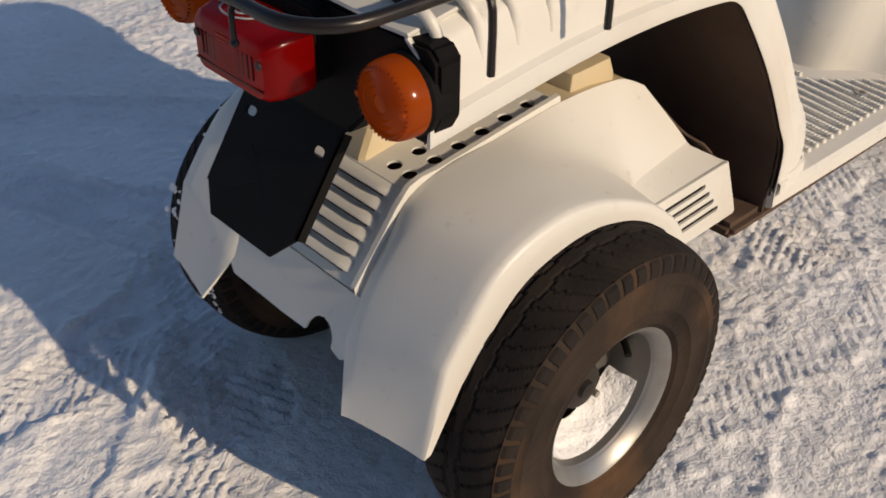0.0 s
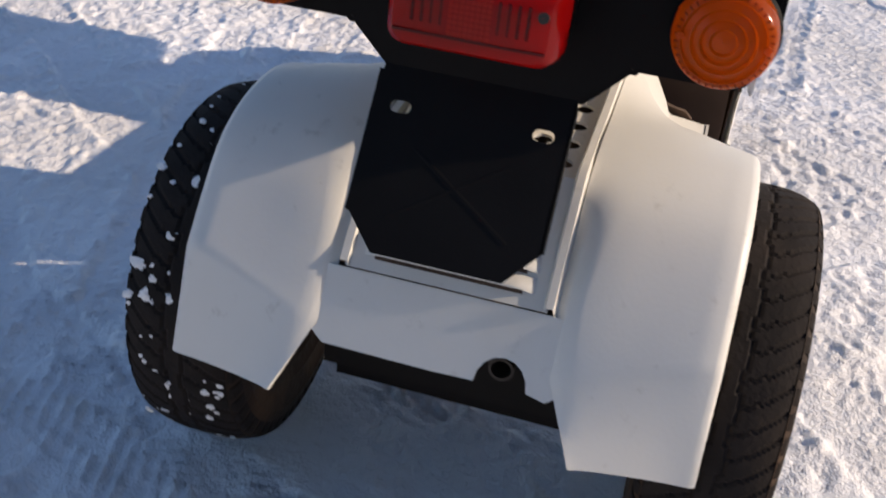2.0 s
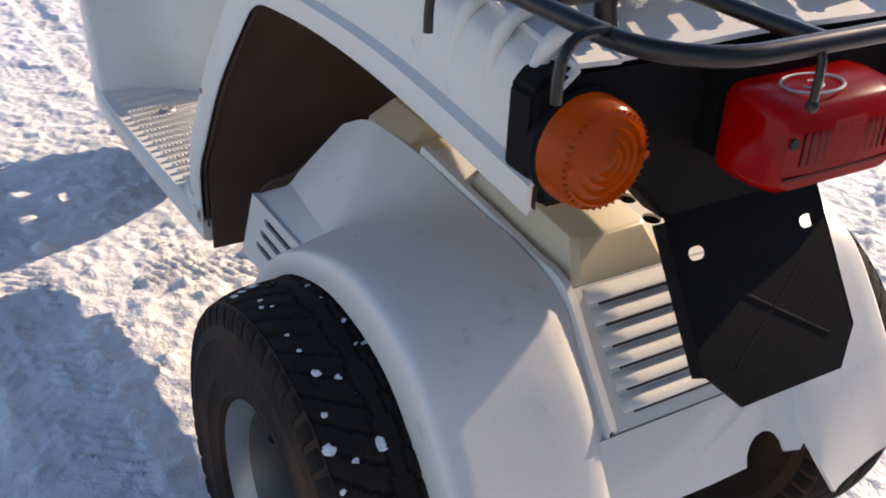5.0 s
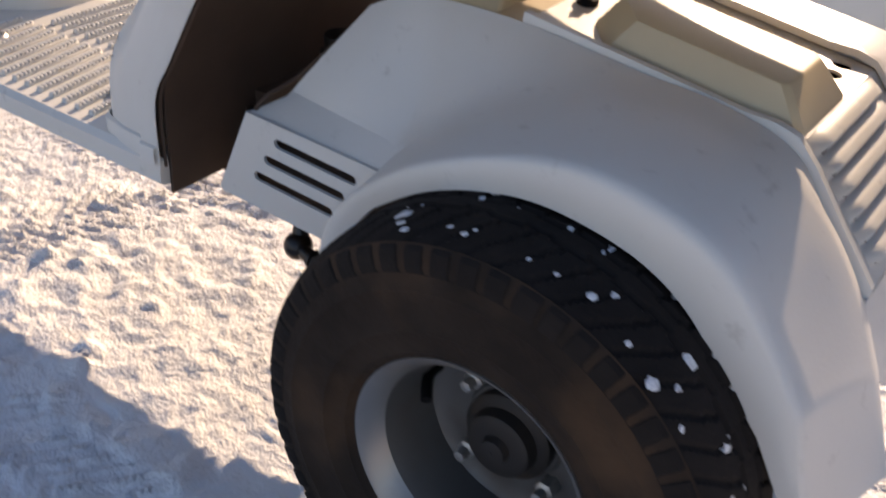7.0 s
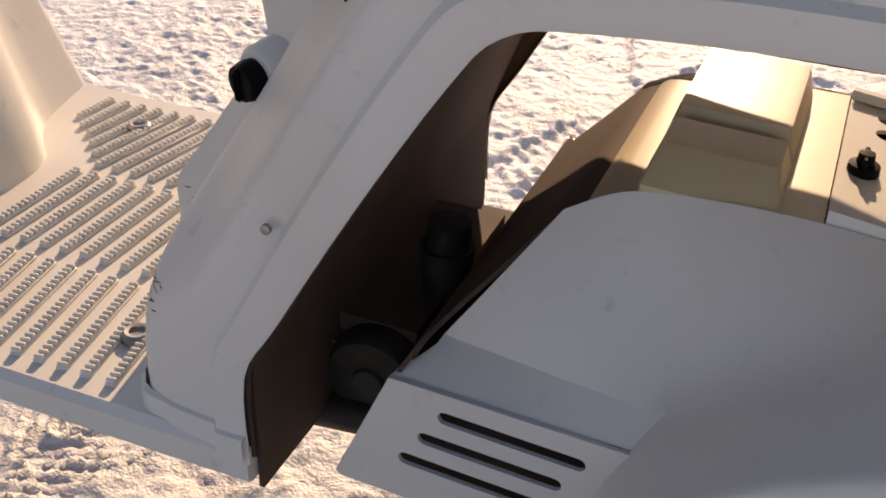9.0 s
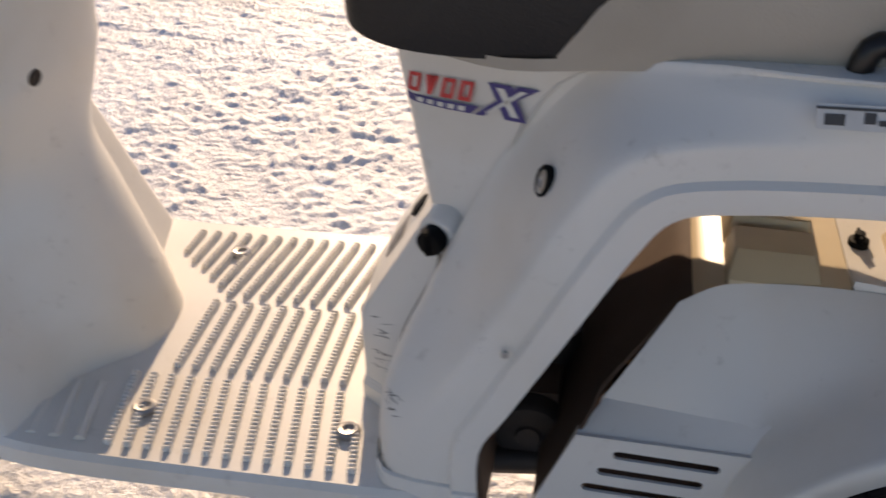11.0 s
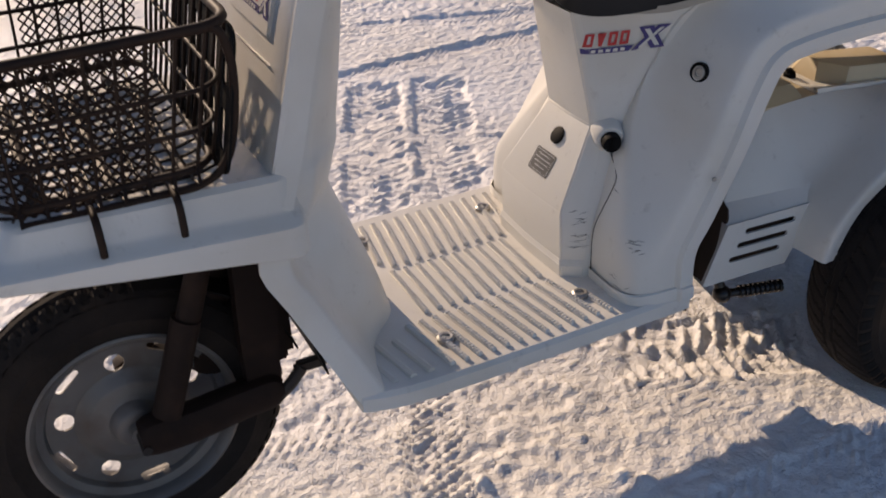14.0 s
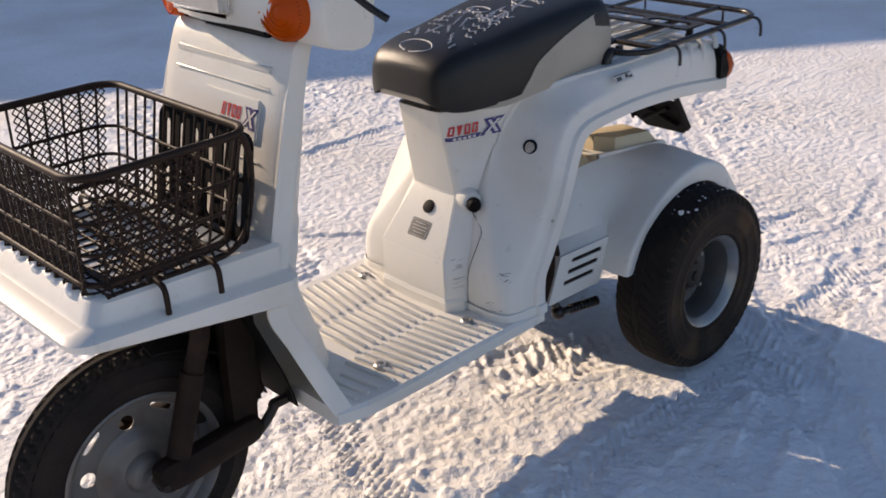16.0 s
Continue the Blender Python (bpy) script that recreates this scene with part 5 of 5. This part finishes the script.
def indicator(m, r, parent, name, depth=0.030):
    """A round amber lamp whose axis is the z axis of m."""
    turn = m @ Matrix.Rotation(radians(90), 4, "X")
    bm = bmesh.new()
    lathe(bm, [(r * 0.8, -0.028), (r * 1.02, -0.022), (r * 1.06, 0.0), (r * 1.0, 0.003)], 32, turn)
    ob = part(name, bm, BLACK, parent, "round amber indicator lamp in a black housing")
    bm = bmesh.new()
    lathe(bm, [(r, 0.0), (r * 1.0, depth * 0.45), (r * 0.965, depth * 0.72), (r * 0.88, depth * 0.90), (r * 0.80, depth * 0.96), (r * 0.77, depth * 0.88), (r * 0.62, depth * 0.99), (r * 0.58, depth * 0.91), (r * 0.44, depth * 1.02), (r * 0.40, depth * 0.94), (r * 0.26, depth * 1.05), (r * 0.22, depth * 0.97), (0.0003, depth * 1.03)], 40, turn)
    bmesh.ops.recalc_face_normals(bm, faces=bm.faces[:])
    part("amber_lens", bm, AMBER, ob, "ringed amber lens")
    bm = bmesh.new()
    for k in range(40):
        a = 2 * math.pi * k / 40
        q = Matrix.Rotation(a, 4, "Z")
        box(bm, (r * 0.855, 0, depth * 0.905), (r * 0.10, 0.0012, depth * 0.06), 0.0, m @ q)
    tagged(part("lens_fluting", bm, DEEPAMBER, ob, smooth=False), kind="stuff")
    bm = bmesh.new()
    lathe(bm, [(r * 0.9, -0.001), (r * 0.5, -0.008), (0.0003, -0.012)], 24, turn)
    part("reflector", bm, REFLECTOR, ob)
    for s in (1, -1):
        bm = bmesh.new()
        lathe(bm, [(0.003, depth * 0.9), (0.003, depth * 1.03), (0.0003, depth * 1.04)], 8, m @ Matrix.Translation((s * r * 0.80, 0, 0)) @ Matrix.Rotation(radians(90), 4, "X"))
        part("lens_screw", bm, AMBER, ob)
    return ob


indicator(tm @ Matrix.Translation((0.174, 0.000, 0.004)), 0.038, scooter, "indicator")
indicator(tm @ Matrix.Translation((-0.174, 0.000, 0.004)), 0.038, scooter, "indicator")

# -- rear rack --
rack = holder("rear_rack", "black tubular steel luggage rack")
RZ = 0.709


def rk(x, y, dz=0.0):
    return (x, y, RZ + dz)


bm = bmesh.new()
tube(bm, [rk(x, y) for x, y in rounded(0.455, 0.420, 0.06, 6, -0.03, 0.0)], 0.0064, 12, 1, True)
part("outer_rail", bm, STEEL_BLACK, rack, "bent black tube rail")
for y in (0.10, -0.10):
    bm = bmesh.new()
    tube(bm, [rk(-0.257, y), rk(0.197, y)], 0.0058, 10)
    part("long_bar", bm, STEEL_BLACK, rack)
for x in (0.125, -0.125):
    bm = bmesh.new()
    tube(bm, [rk(x, -0.21), rk(x, 0.21)], 0.0058, 10)
    part("cross_bar", bm, STEEL_BLACK, rack)
bm = bmesh.new()
slab_holes(bm, rounded(0.075, 0.37, 0.004, 2), [pill(0.0, c, 0.105, 0.034, 90) for c in (-0.118, 0.0, 0.118)], 0.004, Matrix.Translation(rk(-0.04, 0, 0.011)))
part("slotted_plate", bm, STEEL_BLACK, rack, "black slotted cross plate")
for x, y in ((0.15, 0.13), (0.15, -0.13), (-0.10, 0.13), (-0.10, -0.13)):
    bm = bmesh.new()
    tube(bm, [rk(x, y), rk(x, y, -0.02), rk(x, y * 0.97, -0.034)], 0.008, 10, 2)
    part("foot", bm, STEEL_BLACK, rack)
for x, s in ((0.10, 1), (-0.06, 1), (-0.20, 1), (0.055, -1), (-0.098, -1)):
    bm = bmesh.new()
    tube(bm, [rk(x, s * 0.21, 0.004), rk(x, s * 0.232, 0.003), rk(x, s * 0.242, -0.010), rk(x, s * 0.243, -0.068 if s < 0 else -0.034)], 0.0038 if s < 0 else 0.0034, 8, 3)
    part("hook", bm, STEEL_BLACK, rack)
for y in (0.108, -0.108):
    bm = bmesh.new()
    tube(bm, [rk(-0.257, y, 0.0), rk(-0.263, y, -0.008), rk(-0.263, y, -0.034)], 0.0027, 8, 3)
    bmesh.ops.create_uvsphere(bm, u_segments=10, v_segments=6, radius=0.0042, matrix=Matrix.Translation(rk(-0.263, y, -0.035)))
    part("hook", bm, STEEL_BLACK, rack)
for s in (1, -1):
    bm = bmesh.new()
    tube(bm, [rk(0.197, s * 0.150), rk(0.212, s * 0.150, -0.004), rk(0.220, s * 0.150, -0.030)], 0.010, 10, 3)
    part("front_leg", bm, STEEL_BLACK, rack)

# -- handlebar unit: only its underside and one lamp come into view --
bars = holder("handlebar_cowl", "white handlebar cowl with headlamp and indicators")
bm = bmesh.new()
secs = []
for y, x0, x1, z0 in ((-0.222, 0.878, 0.935, 0.868), (-0.205, 0.84, 0.955, 0.868), (-0.10, 0.81, 1.005, 0.894), (0.0, 0.81, 1.020, 0.896), (0.10, 0.81, 1.005, 0.894), (0.198, 0.845, 0.955, 0.868), (0.211, 0.872, 0.940, 0.866)):
    secs.append([(x0, y, z0 + 0.09), (x0, y, z0 + 0.02), (x0 + 0.02, y, z0), (x1 - 0.03, y, z0 + 0.004), (x1 - 0.004, y, z0 + 0.02), (x1, y, z0 + 0.09), (0.5 * (x0 + x1), y, z0 + 0.12)])
loft(bm, secs, 3, 2, closed=True, caps=True)
bmesh.ops.recalc_face_normals(bm, faces=bm.faces[:])
part("cowl_shell", bm, WHITE, bars, "white cowl")
bm = bmesh.new()
box(bm, (1.022, 0.0, 0.955), (0.022, 0.17, 0.075), 0.012, seg=3)
part("headlamp", bm, GLASS, bars, "clear rectangular headlamp lens")
for s in (1, -1):
    indicator(frame_at((0.960, s * 0.150, 0.930), (-0.25 * s, 1, 0), (0, 0, 1)), 0.045, scooter, "indicator", 0.028)
bm = bmesh.new()
box(bm, (0.950, 0.02, 0.892), (0.06, 0.18, 0.016), 0.005)
part("collar", bm, BLACK, bars)
for s in (1, -1):
    bm = bmesh.new()
    tube(bm, [(0.89, s * 0.20, 0.985), (0.84, s * 0.29, 1.000), (0.80, s * 0.35, 1.005)], 0.016, 12, 2)
    part("grip", bm, BLACK, bars)
    bm = bmesh.new()
    tube(bm, [(0.93, s * 0.20, 0.985), (0.924, s * 0.24, 0.962), (0.912, s * 0.275, 0.938), (0.902, s * 0.298, 0.924)], 0.0055, 8, 3)
    part("brake_lever", bm, STEEL_BLACK, bars, "black brake lever")

# -- basket --
basket = holder("front_basket", "black steel wire basket with mesh sides")
B0, B1 = 0.616, 0.790      # bottom and rim heights


def bp_(u, v, t):
    """A place in the basket: u from back to front, v from -1 to 1 across, t from the floor to the rim."""
    x0, x1 = 1.124 - 0.038 * t, 1.350 + 0.002 * t
    w = 0.186 + 0.018 * t
    return (x0 + (x1 - x0) * u, v * w, B0 + (B1 - B0) * t)


def basket_loop(t, n=6, r=0.04):
    a, b = bp_(0, 0, t), bp_(1, 1, t)
    return [(x, y, a[2]) for x, y in rounded(b[0] - a[0], 2 * b[1], r, n, (a[0] + b[0]) / 2, 0)]


for t, r in ((1.0, 0.0060), (0.62, 0.0029), (0.36, 0.0029), (0.10, 0.0046)):
    bm = bmesh.new()
    tube(bm, basket_loop(t), r, 10, 1, True)
    part("hoop", bm, WIRE, basket)
for v in np.linspace(-0.88, 0.88, 13):
    bm = bmesh.new()
    tube(bm, [bp_(0, v, 1.0), bp_(0.0, v, 0.5), bp_(0.0, v, 0.12), bp_(0.07, v, 0.0), bp_(0.93, v, 0.0), bp_(1.0, v, 0.12), bp_(1, v, 0.5), bp_(1, v, 1.0)], 0.0022, 6, 2)
    part("wire", bm, WIRE, basket)
for u in np.linspace(0.10, 0.90, 8):
    bm = bmesh.new()
    tube(bm, [bp_(u, -1, 1.0), bp_(u, -1, 0.5), bp_(u, -1, 0.12), bp_(u, -0.93, 0.0), bp_(u, 0.93, 0.0), bp_(u, 1, 0.12), bp_(u, 1, 0.5), bp_(u, 1, 1.0)], 0.0022, 6, 2)
    part("wire", bm, WIRE, basket)


def diamond(face, nu, nt, t0, t1):
    """Expanded metal: two families of slanting strands."""
    bm = bmesh.new()
    for fam in (1, -1):
        for i in range(-nt, nu + 1):
            pts = []
            for j in range(nt + 1):
                u = (i + j) / nu if fam > 0 else (i + nt - j) / nu
                if -1e-6 <= u <= 1 + 1e-6:
                    pts.append(face(u, t0 + (t1 - t0) * j / nt))
            if len(pts) > 1:
                tube(bm, pts, 0.0013, 4)
    return part("mesh_side", bm, WIRE, basket, "black diamond mesh side")


diamond(lambda u, t: bp_(0.04 + 0.60 * u, -1, t), 12, 13, 0.04, 1.0)
diamond(lambda u, t: bp_(0.30 + 0.64 * u, 1, t), 13, 13, 0.04, 1.0)
diamond(lambda u, t: bp_(1, -0.92 + 1.84 * u, t), 34, 13, 0.04, 1.0)
for x in (1.173, 1.259):
    for s in (1, -1):
        bm = bmesh.new()
        tube(bm, [(x, s * 0.10, 0.617), (x, s * 0.186, 0.616), (x, s * 0.207, 0.610), (x, s * 0.211, 0.597), (x, s * 0.211, 0.571)], 0.0043, 10, 3)
        part("hook", bm, WIRE, basket)
for x in (1.15, 1.23, 1.31):
    bm = bmesh.new()
    tube(bm, [(x, -0.15, 0.615), (x, 0.15, 0.615)], 0.006, 8)
    part("bearer", bm, WIRE, basket)

bm = bmesh.new()
tube(bm, [(1.112, 0.200, 0.789), (1.098, 0.200, 0.780), (1.091, 0.199, 0.740), (1.098, 0.196, 0.680), (1.112, 0.191, 0.635), (1.140, 0.184, 0.613), (1.190, 0.181, 0.610), (1.330, 0.181, 0.612)], 0.0050, 10, 4)
part("corner_rod", bm, WIRE, basket, "thick bent corner rod")

bm = bmesh.new()
bpm = frame_at((1.100, 0.075, 0.700), (0, 1, 0), (-0.20, 0, 1))
slab_holes(bm, rounded(0.255, 0.165, 0.02, 5), [pill(x, y, 0.050, 0.014, 90) for x in (-0.10, -0.06, -0.02, 0.02, 0.06, 0.10) for y in (0.040, -0.034)], 0.003, bpm)
part("back_plate", bm, BLACK, basket, "black pierced plastic back plate")

# -- small fittings on the cowl --
COWL_SKIN = {s: surface(SKIN[s], knee_box) for s in (1, -1)}


FACING = {}


def laid(s, p):
    """The place on the cowl beside p, reached from outside."""
    way = Vector((-0.6, -s * 0.8, 0))
    hit, nor, _, _ = COWL_SKIN[s].ray_cast(Vector((p[0], s * p[1], p[2])) - way * 0.08, way, 0.2)
    if nor is not None:
        FACING[s] = nor if nor.dot(way) < 0 else -nor
    return hit if hit is not None else Vector((p[0], s * p[1], p[2]))


bm = bmesh.new()
km = frame_at((0.545, 0.088, 0.480), (-1, 0.40, 0), (0, 0.1, 1))
lathe(bm, [(0.024, -0.022), (0.021, 0.003), (0.018, 0.006), (0.0003, 0.006)], 28, km @ Matrix.Rotation(radians(90), 4, "X"))
lock = part("lock_cap", bm, WHITE, scooter, "white round lock cap")
bm = bmesh.new()
lathe(bm, [(0.0135, 0.004), (0.0145, 0.012), (0.0125, 0.020), (0.0003, 0.021)], 20, km @ Matrix.Rotation(radians(90), 4, "X"))
box(bm, (0, 0, 0.022), (0.005, 0.024, 0.006), 0.002, km)
part("knob", bm, BLACK, lock, "black turning knob")
bm = bmesh.new()
sm = frame_at((0.5785, 0.005, 0.4595), (0, 1, 0), (-0.62, 0, 0.79))
lathe(bm, [(0.0135, -0.002), (0.0135, 0.003), (0.010, 0.0045), (0.0003, 0.0045)], 24, sm @ Matrix.Rotation(radians(90), 4, "X"))
part("round_plug", bm, BLACK, cowl, "black round plug")
KNEE_SKIN = surface(knee_box)
lm = sm @ Matrix.Translation((-0.004, -0.046, 0.0))
lab = decal("caution_label", [rounded(0.052, 0.036, 0.003, 2)], lm, KNEE_SKIN, LABEL, scooter, 0.0007, "worn dark grey printed label")
decal("label_border", [rounded(0.047, 0.031, 0.002, 2), rounded(0.0455, 0.0295, 0.002, 2)], lm, KNEE_SKIN, CHALK, lab, 0.0010)
for i, w in enumerate((0.030, 0.040, 0.036, 0.026)):
    y = 0.010 - 0.0062 * i
    decal("print_bar", [[(-w / 2, y - 0.0007), (w / 2, y - 0.0007), (w / 2, y + 0.0007), (-w / 2, y + 0.0007)]], lm, KNEE_SKIN, CHALK, lab, 0.0010)
for s in (1, -1):
    bm = bmesh.new()
    spot = laid(s, (0.442, 0.147, 0.577))
    n = (FACING[s] + Vector((1.1, 0.3 * s, 0.1))).normalized()
    bmx = frame_at(spot, Vector((0, 0, 1)).cross(n), n.cross(Vector((0, 0, 1)).cross(n)))
    tr = bmx @ Matrix.Rotation(radians(90), 4, "X")
    lathe(bm, [(0.0140, -0.008), (0.0140, 0.002), (0.0122, 0.004), (0.0104, 0.002), (0.0100, 0.001)], 28, tr)
    gr = part("side_grommet", bm, BLACK, scooter, "black rubber ring round a steel bolt")
    bm = bmesh.new()
    lathe(bm, [(0.0104, 0.000), (0.0095, 0.0025), (0.006, 0.003), (0.005, 0.001), (0.0003, 0.001)], 20, tr)
    part("bolt", bm, METAL, gr)


def emblem(m, kx, ky, parent, tree, label):
    """Red slanting bars, a navy cross and a navy strip: a maker's mark as plain shapes."""
    def sh(pts):
        return [((x + 0.16 * y) * kx, y * ky) for x, y in pts]

    def quad(x0, y0, x1, y1):
        return sh([(x0, y0), (x1, y0), (x1, y1), (x0, y1)])

    em = decal("emblem", [sh([(-0.034, -0.0135), (0.012, -0.0135), (0.016, -0.0068), (-0.036, -0.0068)])], m, tree, NAVY, parent, 0.0005, label)
    for i in range(4):
        x = -0.0345 + 0.0118 * i
        loops = [quad(x, -0.0045, x + 0.0088, 0.0115)]
        if i == 1:
            loops = [sh([(x, 0.0115), (x + 0.003, -0.0045), (x + 0.0058, -0.0045), (x + 0.0088, 0.0115), (x + 0.0062, 0.0115), (x + 0.0044, 0.0015), (x + 0.0026, 0.0115)])]
        else:
            loops.append(quad(x + 0.0029, -0.0012, x + 0.0061, 0.0085))
        decal("red_bar", loops, m, tree, RED, em, 0.0007)
    for i in range(5):
        x = -0.026 + 0.0072 * i
        decal("white_bar", [quad(x, -0.0122, x + 0.0046, -0.0084)], m, tree, WHITE, em, 0.0012)
    decal("navy_stroke", [sh([(0.014, -0.0135), (0.020, -0.0135), (0.051, 0.0135), (0.037, 0.0135)])], m, tree, NAVY, em, 0.0007)
    decal("navy_stroke", [sh([(0.034, -0.0135), (0.048, -0.0135), (0.033, 0.0135), (0.018, 0.0135)])], m, tree, NAVY, em, 0.0009)
    decal("white_stroke", [sh([(0.0205, -0.0105), (0.0240, -0.0105), (0.0440, 0.0105), (0.0395, 0.0105)])], m, tree, WHITE, em, 0.0014)
    decal("white_stroke", [sh([(0.0375, -0.0105), (0.0425, -0.0105), (0.0290, 0.0105), (0.0240, 0.0105)])], m, tree, WHITE, em, 0.0014)
    return em


emblem(badge_m @ Matrix.Translation((0.020, 0.002, 0.0)), 1.15, 1.25, scooter, surface(badge), "red and navy emblem")
for s in (1,):
    d1 = Vector((-0.120, s * 0.032, 0.0)) * s
    em = frame_at((0.5275, s * 0.075, 0.618), d1, (-0.06, 0, 1))
    emblem(em, 1.43, 1.15, scooter, COWL_SKIN[s], "red and navy emblem")
# scuffs and nicks
rs = np.random.RandomState(21)
for px, py, pz, n, w in ((0.562, 0.184, 0.36, 10, 0.014), (0.600, 0.10, 0.335, 12, 0.016), (0.600, 0.10, 0.375, 7, 0.012), (0.551, 0.112, 0.425, 3, 0.008), (0.575, 0.17, 0.300, 5, 0.014)):
    for i in range(n):
        o = laid(1, (px + rs.uniform(-w, w), py, pz + rs.uniform(-w, w)))
        a, l = rs.uniform(-0.3, 0.5), rs.uniform(0.003, 0.010)
        fr = frame_at(o, (-0.6 * math.cos(a), 0.8 * math.cos(a), math.sin(a)), (0, 0, 1))
        k = rs.uniform(0.0002, 0.0006)
        decal("scuff", [[(-l, 0), (-l * 0.2, -k), (l, k * 0.5), (l * 0.3, k * 1.3)]], fr, COWL_SKIN[1], INK, cowl, 0.0003)
bm = bmesh.new()
stm = frame_at((0.222, 0.1975, 0.672), (-1, 0, 0), (0, -0.55, 1))
slab(bm, rounded(0.056, 0.018, 0.001, 1), 0.0008, stm)
stk = part("type_label", bm, PAPER, scooter, "small printed type label")
for x, y, w, h in ((-0.004, 0.006, 0.05, 0.002), (-0.016, -0.002, 0.014, 0.008), (0.008, 0.0, 0.008, 0.008), (0.019, -0.003, 0.01, 0.004)):
    bm = bmesh.new()
    box(bm, (x, y, 0.0006), (w, h, 0.0006), 0.0, stm)
    part("print_bar", bm, INK, stk)
# scribbles on the seat
rs = np.random.RandomState(4)
for i in range(46):
    bm = bmesh.new()
    cx, cyy = 0.30 + 0.25 * rs.rand(), -0.075 + 0.15 * rs.rand()
    if i < 3:
        cx, cyy = (0.585, 0.40, 0.33)[i], (0.0, -0.02, 0.04)[i]
        rx = (0.030, 0.022, 0.026)[i]
        pts = [(cx + rx * 0.62 * math.cos(a), cyy + rx * 1.3 * math.sin(a)) for a in np.linspace(0, 6.0, 22)]
    else:
        a0 = rs.uniform(-0.5, 0.5) + (math.pi / 2 if i % 2 else 0.3)
        pts = [(cx + t * math.cos(a0) + 0.004 * math.sin(9 * t * 40), cyy + t * math.sin(a0)) for t in np.linspace(-0.020, 0.020, 9)]
    zs = [float(np.interp(-x, [-r[0] for r in ROWS], [r[3] for r in ROWS])) + 0.012 * (1 - (y / 0.12) ** 2) - (0.0 if abs(y) < 0.07 else 0.004) for x, y in pts]
    tube(bm, [(x, y, z + 0.0006) for (x, y), z in zip(pts, zs)], 0.0018, 5)
    part("scribble", bm, CHALK, seat)
# papers and spot on the pivot housing
bm = bmesh.new()
box(bm, (0.482, 0.1125, 0.276), (0.018, 0.002, 0.012), 0.0)
part("green_sticker", bm, GREENLABEL, under, "pale green sticker")
# frozen snow lumps on the tray under the basket
for i in range(5):
    bm = bmesh.new()
    bmesh.ops.create_icosphere(bm, subdivisions=3, radius=0.010, matrix=Matrix.Translation((1.352 - 0.002 * i, 0.12 - 0.055 * i, 0.612)))
    for v in bm.verts:
        v.co += Vector((noise.noise(v.co * 60), noise.noise(v.co * 60 + Vector((5, 0, 0))), noise.noise(v.co * 60 + Vector((0, 7, 0))))) * 0.006
    part("snow_lump", bm, SNOW, tray, "lump of frozen snow")
# screw on the cowl leg and a chip on the leg shield
bm = bmesh.new()
lathe(bm, [(0.0034, -0.002), (0.0032, 0.0008), (0.002, 0.0014), (0.0003, 0.0011)], 12, frame_at((0.465, 0.2245, 0.452), (-1, 0, 0), (0, 0, 1)) @ Matrix.Rotation(radians(90), 4, "X"))
part("cowl_screw", bm, METAL, cowl, "small steel screw")
# open joint between knee box and side skin
for s in (1,):
    bm = bmesh.new()
    pts = [laid(s, p) for p in ((0.556, 0.080, 0.497), (0.554, 0.090, 0.475), (0.550, 0.104, 0.452), (0.548, 0.114, 0.435), (0.556, 0.114, 0.415), (0.572, 0.114, 0.385), (0.585, 0.114, 0.352), (0.588, 0.114, 0.300), (0.588, 0.114, 0.279))]
    tube(bm, [tuple(p) for p in pts], 0.0010, 6, 3)
    part("joint_line", bm, INK, cowl)
bm = bmesh.new()
spot, nor, _, _ = surface(shield_panel).ray_cast(Vector((0.80, 0.060, 0.600)), Vector((1, 0, 0)), 0.3)
if spot is not None:
    nor = nor if nor.x < 0 else -nor
    lathe(bm, [(0.0088, -0.001), (0.0085, 0.0010), (0.0062, 0.0012), (0.0056, 0.0002), (0.0003, 0.0002)], 18,
          frame_at(spot, Vector((0, 0, 1)).cross(nor), nor.cross(Vector((0, 0, 1)).cross(nor))) @ Matrix.Rotation(radians(90), 4, "X"))
    part("shield_plug", bm, DARKMETAL, shield, "small dark plug in the shield")
else:
    bm.free()
